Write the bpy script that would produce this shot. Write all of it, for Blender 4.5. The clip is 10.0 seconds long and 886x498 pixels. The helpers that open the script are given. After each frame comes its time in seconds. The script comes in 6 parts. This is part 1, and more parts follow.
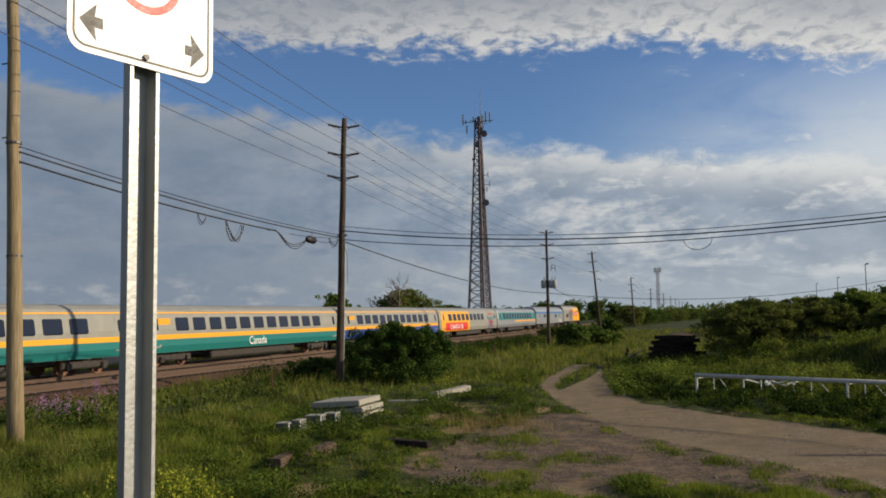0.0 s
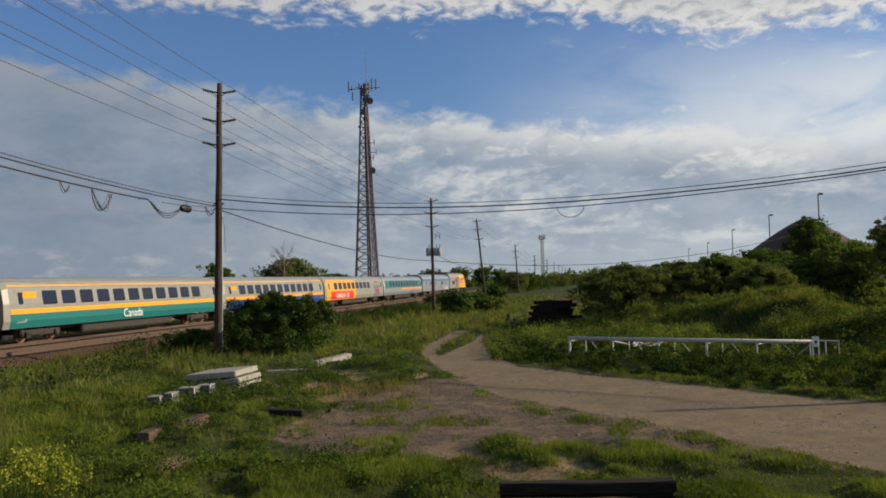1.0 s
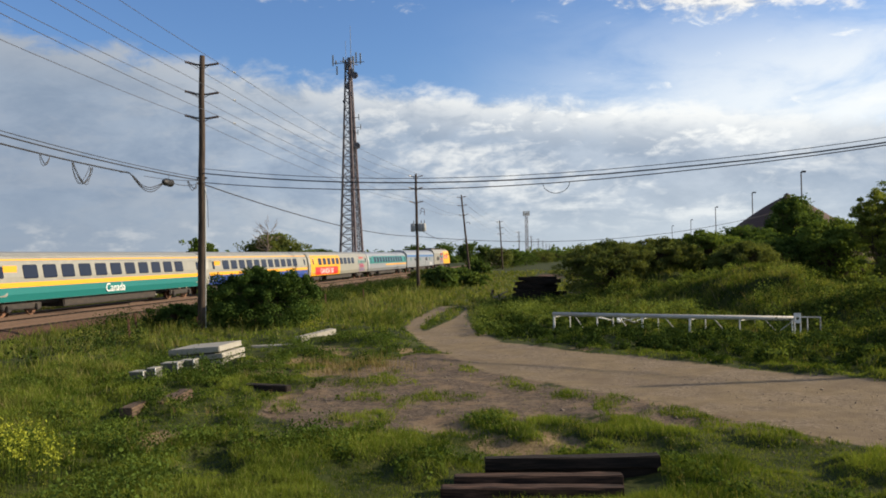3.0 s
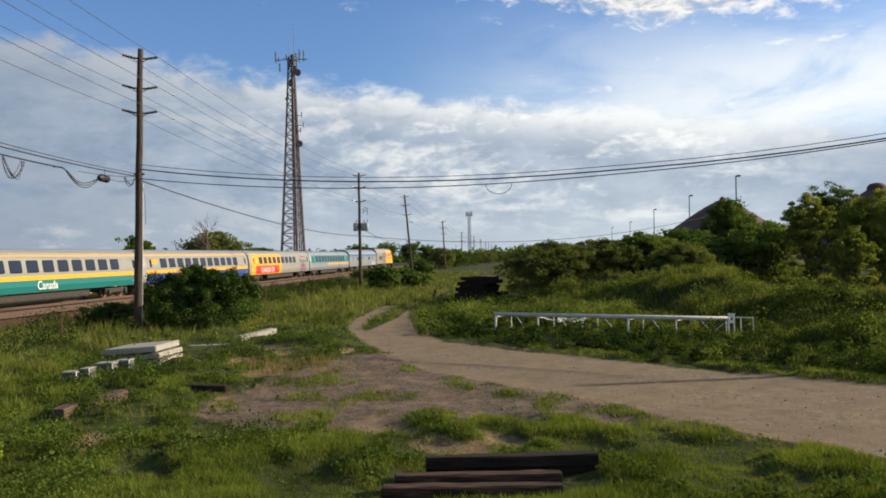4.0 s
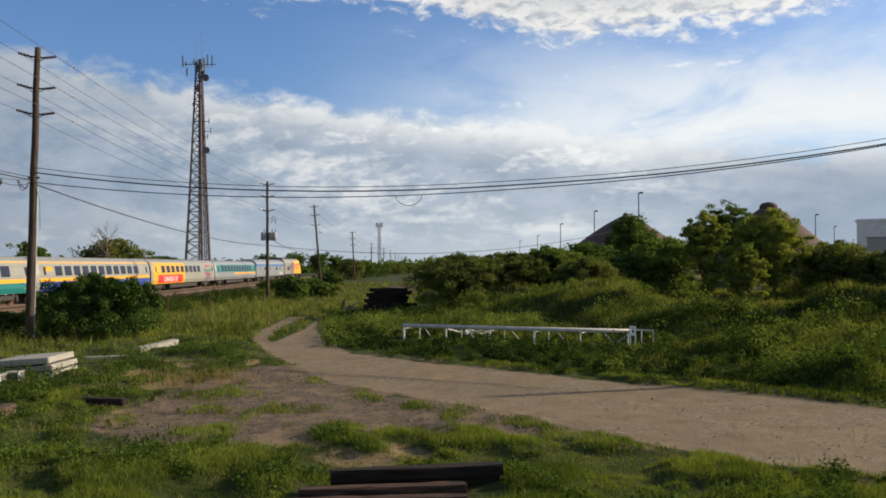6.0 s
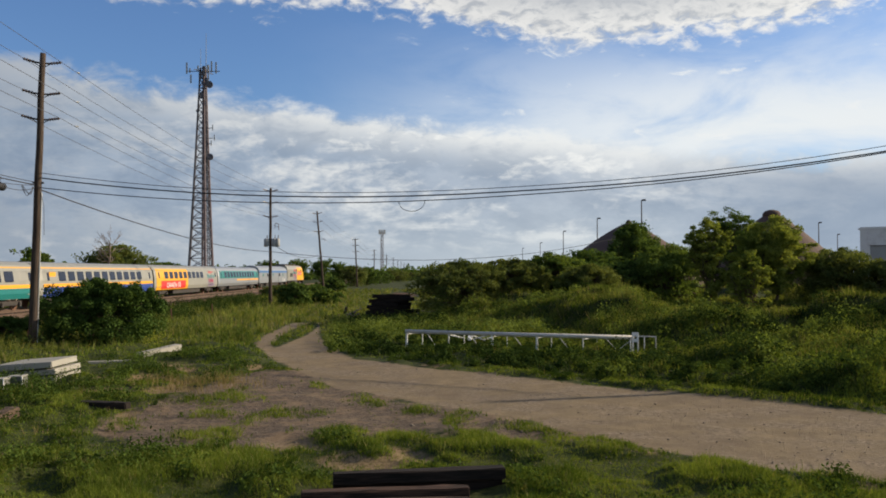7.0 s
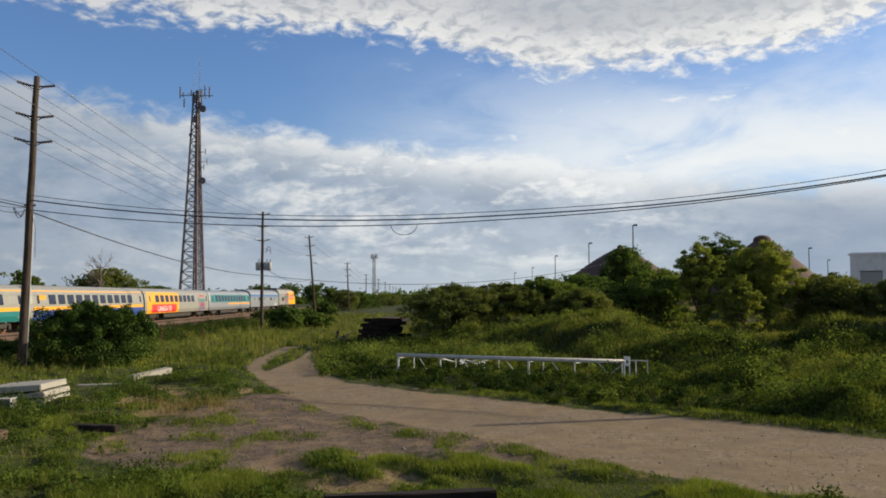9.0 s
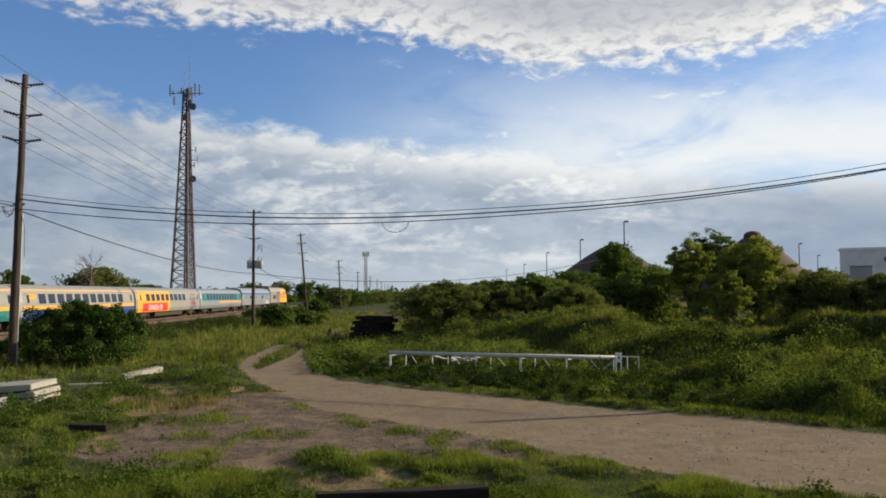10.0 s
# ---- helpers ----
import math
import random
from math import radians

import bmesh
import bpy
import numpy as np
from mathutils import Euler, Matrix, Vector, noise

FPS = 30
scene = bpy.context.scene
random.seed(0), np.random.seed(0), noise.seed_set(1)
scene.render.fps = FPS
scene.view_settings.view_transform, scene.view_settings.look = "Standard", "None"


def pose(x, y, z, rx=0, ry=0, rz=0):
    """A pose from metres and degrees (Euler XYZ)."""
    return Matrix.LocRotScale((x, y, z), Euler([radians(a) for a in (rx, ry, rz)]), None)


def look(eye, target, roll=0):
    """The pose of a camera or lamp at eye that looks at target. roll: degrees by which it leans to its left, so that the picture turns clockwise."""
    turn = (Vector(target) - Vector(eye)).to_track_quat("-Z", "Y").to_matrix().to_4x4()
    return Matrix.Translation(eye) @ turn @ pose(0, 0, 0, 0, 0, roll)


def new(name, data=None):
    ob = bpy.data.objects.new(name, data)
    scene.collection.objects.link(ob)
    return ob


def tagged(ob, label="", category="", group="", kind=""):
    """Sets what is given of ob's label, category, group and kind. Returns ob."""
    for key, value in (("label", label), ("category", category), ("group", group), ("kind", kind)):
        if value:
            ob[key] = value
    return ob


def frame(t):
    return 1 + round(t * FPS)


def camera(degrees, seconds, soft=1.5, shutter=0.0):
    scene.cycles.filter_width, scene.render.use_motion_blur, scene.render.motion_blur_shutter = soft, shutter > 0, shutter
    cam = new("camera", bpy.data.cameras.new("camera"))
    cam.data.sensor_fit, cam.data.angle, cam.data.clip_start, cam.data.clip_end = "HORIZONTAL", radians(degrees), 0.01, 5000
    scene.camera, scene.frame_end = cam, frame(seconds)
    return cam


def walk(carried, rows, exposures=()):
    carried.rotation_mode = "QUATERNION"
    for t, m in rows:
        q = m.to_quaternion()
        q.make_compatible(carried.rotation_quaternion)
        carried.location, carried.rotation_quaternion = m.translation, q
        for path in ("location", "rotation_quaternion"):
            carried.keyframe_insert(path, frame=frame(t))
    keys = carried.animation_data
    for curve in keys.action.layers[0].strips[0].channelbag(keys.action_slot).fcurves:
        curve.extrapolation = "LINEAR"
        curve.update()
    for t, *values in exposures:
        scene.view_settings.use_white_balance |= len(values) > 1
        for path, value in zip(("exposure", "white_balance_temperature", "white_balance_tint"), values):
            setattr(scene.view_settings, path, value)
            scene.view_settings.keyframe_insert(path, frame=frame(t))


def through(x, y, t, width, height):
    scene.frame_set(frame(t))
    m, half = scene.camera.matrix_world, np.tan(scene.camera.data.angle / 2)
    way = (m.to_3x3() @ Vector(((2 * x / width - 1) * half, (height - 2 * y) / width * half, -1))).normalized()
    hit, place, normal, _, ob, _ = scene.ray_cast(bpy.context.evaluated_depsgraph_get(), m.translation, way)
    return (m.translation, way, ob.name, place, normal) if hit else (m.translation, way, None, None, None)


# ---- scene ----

# ================= camera =================
cam = camera(55.4, 10.0, soft=1.8)
EYE_Z = 3.4
PATH = [  # seconds, pitch, roll, yaw, x, y, z from the standing point
    (0.0, 4.45, 0.81, 12.85, -0.36, -0.03, 0.03), (0.5, 3.92, -0.15, 9.31, 0.02, -0.10, 0.04),
    (1.0, 2.13, 1.61, 5.33, 0.03, -0.08, 0.02), (1.5, 1.34, 3.21, 4.65, 0.00, -0.06, 0.02),
    (2.0, 0.74, 1.79, 5.20, -0.02, -0.03, 0.00), (3.5, 0.42, 1.08, 2.70, 0.00, 0.02, 0.01),
    (4.0, 0.38, 1.00, 0.38, 0.00, 0.01, 0.00), (4.5, 0.72, 1.29, 0.00, 0.00, 0.03, 0.00),
    (5.0, 0.61, 0.91, -0.21, 0.00, 0.00, 0.00), (5.5, 0.88, 0.99, -2.86, 0.01, 0.01, 0.01),
    (6.0, 1.09, 0.30, -5.75, 0.02, 0.01, 0.00), (7.5, 2.05, 0.11, -5.50, 0.01, -0.05, -0.08),
    (8.0, 2.64, 0.11, -5.90, 0.01, -0.07, -0.09), (8.5, 3.04, -0.07, -6.11, 0.01, -0.08, -0.10),
    (9.0, 3.25, 0.00, -6.11, 0.01, -0.09, -0.10), (9.5, 3.23, 0.04, -6.32, 0.01, -0.09, -0.10),
    (10.0, 3.06, 0.30, -6.66, 0.02, -0.09, -0.10)]
walk(cam, [(t, pose(x, y, EYE_Z + z, 90 + p, r, w)) for t, p, r, w, x, y, z in PATH],
     exposures=((0.0, -0.07, 6900, 10), (0.5, -0.29, 6900, 10), (1.0, 0.01, 6900, 10), (1.5, 0.33, 6900, 10), (2.0, 0.41, 6900, 10), (3.5, 0.47, 6900, 10),
                (5.0, 0.41, 6900, 10), (6.0, 0.33, 6900, 10), (7.5, 0.25, 6900, 10), (10.0, 0.31, 6900, 10)))

# ================= light =================
SUN_AZ, SUN_EL = 80.0, 22.3          # degrees to the right of +y, and up
SUN_POWER, SKY_POWER = 5.0, 0.10
sun_dir = Vector((math.sin(radians(SUN_AZ)) * math.cos(radians(SUN_EL)), math.cos(radians(SUN_AZ)) * math.cos(radians(SUN_EL)), math.sin(radians(SUN_EL))))
lamp = new("sun", bpy.data.lights.new("sun", "SUN"))
lamp.data.energy, lamp.data.angle, lamp.data.color = SUN_POWER, radians(0.6), (1.0, 0.86, 0.66)
lamp.matrix_world = look(sun_dir * 100, (0, 0, 0))


class Nodes:
    """Short hand for node trees."""

    def __init__(self, tree):
        self.tree = tree
        tree.nodes.clear()

    def node(self, kind, **props):
        n = self.tree.nodes.new(kind)
        for key, value in props.items():
            setattr(n, key, value)
        return n

    def link(self, value, socket):
        if isinstance(value, bpy.types.NodeSocket):
            self.tree.links.new(value, socket)
        elif value is not None:
            if socket.type == "RGBA" and not isinstance(value, (int, float)) and len(value) == 3:
                value = (*value, 1)
            socket.default_value = value

    def math(self, op, a, b=0.0, c=0.0, clamp=False):
        n = self.node("ShaderNodeMath", operation=op, use_clamp=clamp)
        for i, v in enumerate((a, b, c)):
            self.link(v, n.inputs[i])
        return n.outputs[0]

    def step(self, v, lo, hi, a=0.0, b=1.0):
        n = self.node("ShaderNodeMapRange", interpolation_type="SMOOTHSTEP")
        for i, x in enumerate((v, lo, hi, a, b)):
            self.link(x, n.inputs[i])
        return n.outputs[0]

    def noise(self, vec, scale, detail=4.0, rough=0.55, distort=0.0):
        n = self.node("ShaderNodeTexNoise")
        self.link(vec, n.inputs["Vector"])
        n.inputs["Scale"].default_value, n.inputs["Detail"].default_value = scale, detail
        n.inputs["Roughness"].default_value, n.inputs["Distortion"].default_value = rough, distort
        return n.outputs[0]

    def mix(self, fac, a, b, blend="MIX"):
        n = self.node("ShaderNodeMix", data_type="RGBA", blend_type=blend)
        self.link(fac, n.inputs[0]), self.link(a, n.inputs[6]), self.link(b, n.inputs[7])
        return n.outputs[2]

    def vec(self, x, y, z=0.0):
        n = self.node("ShaderNodeCombineXYZ")
        for i, v in enumerate((x, y, z)):
            self.link(v, n.inputs[i])
        return n.outputs[0]

    def scaled(self, v, factors):
        n = self.node("ShaderNodeVectorMath", operation="MULTIPLY")
        self.link(v, n.inputs[0])
        n.inputs[1].default_value = factors
        return n.outputs[0]


def build_sky():
    world = bpy.data.worlds.new("sky")
    scene.world = world
    world.use_nodes = True
    k = Nodes(world.node_tree)
    sky = k.node("ShaderNodeTexSky", sky_type="NISHITA", sun_disc=False, sun_elevation=radians(SUN_EL), sun_rotation=radians(SUN_AZ))
    clear = k.scaled(sky.outputs[0], (SKY_POWER * 0.72, SKY_POWER, SKY_POWER * 1.45))
    way = k.node("ShaderNodeTexCoord").outputs["Generated"]
    sep = k.node("ShaderNodeSeparateXYZ")
    k.link(way, sep.inputs[0])
    az = k.math("MULTIPLY", k.math("ARCTAN2", sep.outputs[0], sep.outputs[1]), 57.2958)
    el = k.math("MULTIPLY", k.math("ARCSINE", sep.outputs[2]), 57.2958)
    uv = k.vec(az, el)
    big = k.math("SUBTRACT", k.noise(k.scaled(uv, (0.05, 0.14, 1)), 1.0, 3), 0.5)
    puff = k.math("SUBTRACT", k.noise(k.scaled(uv, (0.26, 0.50, 1)), 1.0, 7, 0.62, 0.3), 0.5)
    fine = k.noise(k.scaled(uv, (0.75, 1.5, 1)), 1.0, 5, 0.6, 0.4)
    broad = k.noise(k.scaled(uv, (0.085, 0.30, 1)), 1.0, 7, 0.60, 0.5)
    toward = k.step(az, -25.0, 40.0)                       # brighter toward the sun
    # mid bank of cloud, its top sinking to the right
    top = k.math("ADD", k.math("MULTIPLY_ADD", az, -0.11, 10.6), k.math("MULTIPLY", big, 1.6))
    gap = k.math("ADD", k.math("SUBTRACT", top, el), k.math("MULTIPLY", puff, 4.2))
    bank = k.step(gap, -0.5, 1.0)
    lit_rim = k.math("MULTIPLY", k.step(gap, 3.2, 0.4), k.step(puff, -0.16, 0.10, 0.35, 0.95))
    streaks = k.math("MULTIPLY", k.step(k.math("ADD", k.math("MULTIPLY", broad, 0.75), k.math("MULTIPLY", fine, 0.25)), 0.45, 0.62), k.step(az, -30.0, 6.0, 0.5, 1.0))
    streaks = k.math("MULTIPLY", streaks, k.step(az, 14.0, 26.0, 1.0, 0.35))
    lit = k.math("MAXIMUM", lit_rim, streaks)
    bank_grey = k.mix(k.step(puff, -0.2, 0.2), (0.25, 0.33, 0.455), (0.40, 0.48, 0.60))
    bank_white = k.mix(k.step(az, -28.0, 8.0), (0.52, 0.55, 0.60), (0.92, 0.93, 0.93))
    bank_col = k.mix(lit, bank_grey, bank_white)
    low = k.math("MULTIPLY", k.step(el, 6.5, 0.0), k.step(az, 34.0, 14.0, 0.35, 1.0))
    bank_col = k.mix(k.math("MULTIPLY", low, 0.8), bank_col, k.mix(toward, (0.36, 0.43, 0.52), (0.72, 0.79, 0.85)))
    bank_col = k.mix(k.step(az, -8.0, -32.0, 0.0, 0.5), bank_col, (0.21, 0.27, 0.37))
    bank_col = k.mix(k.math("MULTIPLY", k.step(az, 16.0, 30.0, 0.0, 0.6), k.step(el, 9.0, 5.0)), bank_col, (0.25, 0.33, 0.46))
    cumuli = k.math("MULTIPLY", k.step(k.noise(k.scaled(uv, (0.42, 0.9, 1)), 1.0, 6, 0.6), 0.46, 0.72), k.math("MULTIPLY", k.step(el, 0.3, 1.0), k.step(el, 3.2, 1.8)))
    bank_col = k.mix(k.math("MULTIPLY", cumuli, k.step(az, -4.0, -14.0, 0.0, 0.4)), bank_col, (0.74, 0.74, 0.74))
    # thin bright veil toward the sun
    veil = k.math("MULTIPLY", k.step(az, -8.0, 26.0), k.step(k.math("ADD", el, k.math("MULTIPLY", big, 7.0)), 19.0, 10.0))
    veil = k.math("MULTIPLY", veil, k.step(k.noise(k.scaled(uv, (0.10, 0.24, 1)), 1.0, 6, 0.6, 0.4), 0.28, 0.60, 0.30, 1.0))
    veil = k.math("MULTIPLY", veil, k.step(k.math("ADD", el, k.math("MULTIPLY", k.step(az, 12.0, 26.0), -3.0)), 2.5, 6.0, 0.1, 1.0))
    # small loose puffs in the clear part
    puffs = k.math("MULTIPLY", k.step(k.noise(k.scaled(uv, (0.30, 0.75, 1)), 1.0, 6, 0.6, 0.5), 0.60, 0.74), k.step(az, 1.0, 8.0))
    puffs = k.math("MULTIPLY", puffs, k.step(el, 7.0, 9.0, 0.0, 0.9))
    # upper deck, mackerel texture
    dip = k.math("MULTIPLY", k.step(az, 0.0, 17.0), k.step(az, 38.0, 25.0, 0.25, 1.0))
    deck_edge = k.math("ADD", k.math("MULTIPLY_ADD", dip, -2.6, 17.6), k.math("MULTIPLY", big, 2.5))
    over = k.math("ADD", k.math("SUBTRACT", el, deck_edge), k.math("MULTIPLY", k.math("SUBTRACT", fine, 0.5), 3.6))
    over = k.math("ADD", over, k.math("MULTIPLY", puff, 3.0))
    deck = k.math("MULTIPLY", k.step(over, -0.6, 0.9), k.step(k.math("ADD", el, k.math("MULTIPLY", big, 20.0)), 40.0, 25.0, 0.12, 1.0))
    deck_lit = k.math("MULTIPLY", k.step(over, 4.0, 0.4, 0.25, 1.0), k.step(fine, 0.34, 0.60, 0.2, 1.0))
    deck_lit = k.math("MULTIPLY", deck_lit, k.step(az, -42.0, -4.0, 0.25, 1.0))
    deck_col = k.mix(deck_lit, k.mix(toward, (0.31, 0.35, 0.43), (0.46, 0.50, 0.56)), k.mix(toward, (0.78, 0.78, 0.79), (0.95, 0.94, 0.93)))
    col = k.mix(k.math("MULTIPLY", veil, k.step(el, 14.5, 9.0, 0.32, 1.0)), clear, (0.84, 0.89, 0.94))
    col = k.mix(puffs, col, (0.90, 0.92, 0.94))
    col = k.mix(bank, col, bank_col)
    col = k.mix(k.math("MULTIPLY", veil, 0.42), col, (0.90, 0.93, 0.96))
    col = k.mix(deck, col, deck_col)
    col = k.mix(k.step(el, -0.4, -1.5), col, (0.06, 0.07, 0.04))
    bg = k.node("ShaderNodeBackground")
    k.link(k.scaled(col, (0.965, 1.0, 1.03)), bg.inputs[0])
    bg.inputs[1].default_value = 0.8
    k.link(bg.outputs[0], k.node("ShaderNodeOutputWorld").inputs[0])


build_sky()

# ================= materials =================
def surface(name, rgb, rough=0.7, metal=0.0, vary=0.25, scale=3.0, fine=40.0, bump=0.15, dirt=None, dirt_amount=0.4, rand=0.0, spec=0.5):
    """A worn surface: two scales of tone, stains of a second colour, and fine relief."""
    m = bpy.data.materials.new(name)
    m.use_nodes = True
    k = Nodes(m.node_tree)
    p = k.node("ShaderNodeTexCoord").outputs["Object"]
    coarse, grain = k.noise(p, scale, 4), k.noise(p, fine, 3)
    tone = k.math("ADD", k.math("MULTIPLY", k.math("SUBTRACT", coarse, 0.5), vary * 2), k.math("MULTIPLY", k.math("SUBTRACT", grain, 0.5), vary))
    tone = k.math("ADD", tone, 1.0)
    if rand:
        tone = k.math("ADD", tone, k.math("MULTIPLY_ADD", k.node("ShaderNodeObjectInfo").outputs["Random"], rand, -rand / 2))
    col = k.mix(1.0, rgb, k.vec(tone, tone, tone), "MULTIPLY")
    if dirt:
        col = k.mix(k.math("MULTIPLY", k.step(k.noise(p, scale * 1.7, 5, 0.65), 0.45, 0.7), dirt_amount), col, dirt)
    b = k.node("ShaderNodeBsdfPrincipled")
    k.link(col, b.inputs["Base Color"])
    b.inputs["Metallic"].default_value = metal
    b.inputs["Specular IOR Level"].default_value = spec
    k.link(k.math("MULTIPLY_ADD", grain, 0.2, rough - 0.1, clamp=True), b.inputs["Roughness"])
    if bump:
        n = k.node("ShaderNodeBump")
        n.inputs["Strength"].default_value, n.inputs["Distance"].default_value = bump, 0.02
        k.link(grain, n.inputs["Height"])
        k.link(n.outputs[0], b.inputs["Normal"])
    k.link(b.outputs[0], k.node("ShaderNodeOutputMaterial").inputs[0])
    return m


def wood(name, rgb, dark, stretch=(14, 14, 0.7)):
    m = bpy.data.materials.new(name)
    m.use_nodes = True
    k = Nodes(m.node_tree)
    p = k.node("ShaderNodeTexCoord").outputs["Object"]
    grain = k.noise(k.scaled(p, stretch), 2.0, 5, 0.65, 0.4)
    stain = k.noise(p, 0.7, 4)
    col = k.mix(k.step(grain, 0.35, 0.7), dark, rgb)
    col = k.mix(k.math("MULTIPLY", k.step(stain, 0.45, 0.7), 0.5), col, dark)
    b = k.node("ShaderNodeBsdfPrincipled")
    k.link(col, b.inputs["Base Color"])
    b.inputs["Roughness"].default_value = 0.9
    b.inputs["Specular IOR Level"].default_value = 0.2
    n = k.node("ShaderNodeBump")
    n.inputs["Strength"].default_value, n.inputs["Distance"].default_value = 0.5, 0.02
    k.link(grain, n.inputs["Height"]), k.link(n.outputs[0], b.inputs["Normal"])
    k.link(b.outputs[0], k.node("ShaderNodeOutputMaterial").inputs[0])
    return m


def foliage(name, rgb, rgb2, through=0.35, tip=None):
    """Leaves: tone differs leaf by leaf, and light passes through."""
    m = bpy.data.materials.new(name)
    m.use_nodes = True
    k = Nodes(m.node_tree)
    geo = k.node("ShaderNodeNewGeometry")
    patch = k.noise(geo.outputs["Position"], 0.55, 4, 0.6)
    leaf = geo.outputs["Random Per Island"]
    col = k.mix(k.math("ADD", k.math("MULTIPLY", leaf, 0.5), k.step(patch, 0.34, 0.66, -0.10, 0.55), clamp=True), rgb, rgb2)
    if tip:
        col = k.mix(k.step(leaf, 0.90, 0.97), col, tip)
    d, t, g = k.node("ShaderNodeBsdfDiffuse"), k.node("ShaderNodeBsdfTranslucent"), k.node("ShaderNodeBsdfGlossy")
    k.link(col, d.inputs[0])
    k.link(k.mix(1.0, col, (1.3, 1.25, 0.6), "MULTIPLY"), t.inputs[0])
    g.inputs["Roughness"].default_value = 0.6
    k.link(col, g.inputs[0])
    a = k.node("ShaderNodeMixShader")
    a.inputs[0].default_value = through
    k.link(d.outputs[0], a.inputs[1]), k.link(t.outputs[0], a.inputs[2])
    c = k.node("ShaderNodeMixShader")
    c.inputs[0].default_value = 0.03
    k.link(a.outputs[0], c.inputs[1]), k.link(g.outputs[0], c.inputs[2])
    k.link(c.outputs[0], k.node("ShaderNodeOutputMaterial").inputs[0])
    return m


def ground_material():
    m = bpy.data.materials.new("ground")
    m.use_nodes = True
    k = Nodes(m.node_tree)
    pos = k.node("ShaderNodeNewGeometry").outputs["Position"]
    kinds = {}
    for name in ("dirt", "gravel", "ballast", "bare"):
        kinds[name] = k.node("ShaderNodeAttribute", attribute_name=name).outputs["Fac"]
    blotch, mid, grain = k.noise(pos, 0.25, 5, 0.6), k.noise(pos, 1.4, 5, 0.65), k.noise(pos, 22.0, 4, 0.7)
    stones = k.node("ShaderNodeTexVoronoi", feature="F1")
    k.link(pos, stones.inputs["Vector"])
    stones.inputs["Scale"].default_value = 16.0
    stone_tone = k.node("ShaderNodeSeparateColor")
    k.link(stones.outputs["Color"], stone_tone.inputs[0])
    turf = k.mix(k.step(mid, 0.35, 0.65), (0.022, 0.034, 0.008), (0.055, 0.064, 0.018))
    soil = k.mix(k.step(grain, 0.35, 0.7), (0.12, 0.086, 0.046), (0.27, 0.196, 0.108))
    turf = k.mix(k.step(k.math("ADD", kinds["bare"], k.math("MULTIPLY", k.math("SUBTRACT", mid, 0.5), 0.7)), 0.18, 0.45), turf, soil)
    earth = k.mix(k.step(mid, 0.3, 0.7), (0.160, 0.118, 0.071), (0.235, 0.178, 0.106))
    earth = k.mix(k.math("MULTIPLY", k.step(grain, 0.45, 0.75), 0.45), earth, (0.315, 0.255, 0.172))
    earth = k.mix(k.math("MULTIPLY", k.step(blotch, 0.48, 0.62), 0.4), earth, (0.13, 0.10, 0.075))
    earth = k.mix(k.math("MULTIPLY", k.step(k.noise(pos, 0.55, 5, 0.65), 0.44, 0.60), 0.7), earth, k.mix(stone_tone.outputs[0], (0.10, 0.078, 0.055), (0.30, 0.235, 0.165)))
    stony = k.mix(stone_tone.outputs[0], (0.058, 0.044, 0.033), (0.160, 0.120, 0.086))
    stony = k.mix(k.math("MULTIPLY", k.step(mid, 0.45, 0.7), 0.6), stony, (0.26, 0.178, 0.105))
    stony = k.mix(k.math("MULTIPLY", k.step(k.noise(pos, 0.8, 6, 0.7, 0.6), 0.53, 0.68), 0.55), stony, k.mix(grain, (0.17, 0.120, 0.072), (0.31, 0.235, 0.145)))
    rusty = k.mix(stone_tone.outputs[0], (0.050, 0.028, 0.018), (0.125, 0.072, 0.046))
    rag = k.math("ADD", k.math("MULTIPLY", k.math("SUBTRACT", mid, 0.5), 1.1), k.math("MULTIPLY", k.math("SUBTRACT", blotch, 0.5), 0.7))
    edge = lambda a, gain: k.step(k.math("ADD", a, k.math("MULTIPLY", rag, gain)), 0.38, 0.62)
    col = k.mix(edge(kinds["gravel"], 1.0), turf, stony)
    col = k.mix(edge(kinds["dirt"], 0.55), col, earth)
    col = k.mix(edge(kinds["ballast"], 0.2), col, rusty)
    b = k.node("ShaderNodeBsdfPrincipled")
    k.link(col, b.inputs["Base Color"])
    b.inputs["Roughness"].default_value, b.inputs["Specular IOR Level"].default_value = 0.95, 0.15
    n = k.node("ShaderNodeBump")
    n.inputs["Strength"].default_value, n.inputs["Distance"].default_value = 0.8, 0.06
    k.link(k.math("ADD", k.math("MULTIPLY", grain, 0.5), mid), n.inputs["Height"]), k.link(n.outputs[0], b.inputs["Normal"])
    k.link(b.outputs[0], k.node("ShaderNodeOutputMaterial").inputs[0])
    return m


GROUND = ground_material()
GRASS = foliage("grass_blades", (0.034, 0.066, 0.011), (0.215, 0.265, 0.050), 0.36, (0.26, 0.24, 0.09))
TALL = foliage("tall_grass_blades", (0.050, 0.074, 0.020), (0.255, 0.268, 0.076), 0.38, (0.27, 0.22, 0.12))
WEED = foliage("weed_leaves", (0.022, 0.044, 0.011), (0.108, 0.158, 0.034), 0.28)
BUSH = foliage("bush_leaves", (0.020, 0.044, 0.012), (0.098, 0.155, 0.038), 0.24)
BANK_LEAF = foliage("bank_weed_leaves", (0.040, 0.070, 0.017), (0.215, 0.270, 0.064), 0.32)
SHRUB = foliage("deep_green_leaves", (0.015, 0.031, 0.009), (0.060, 0.092, 0.024), 0.22)
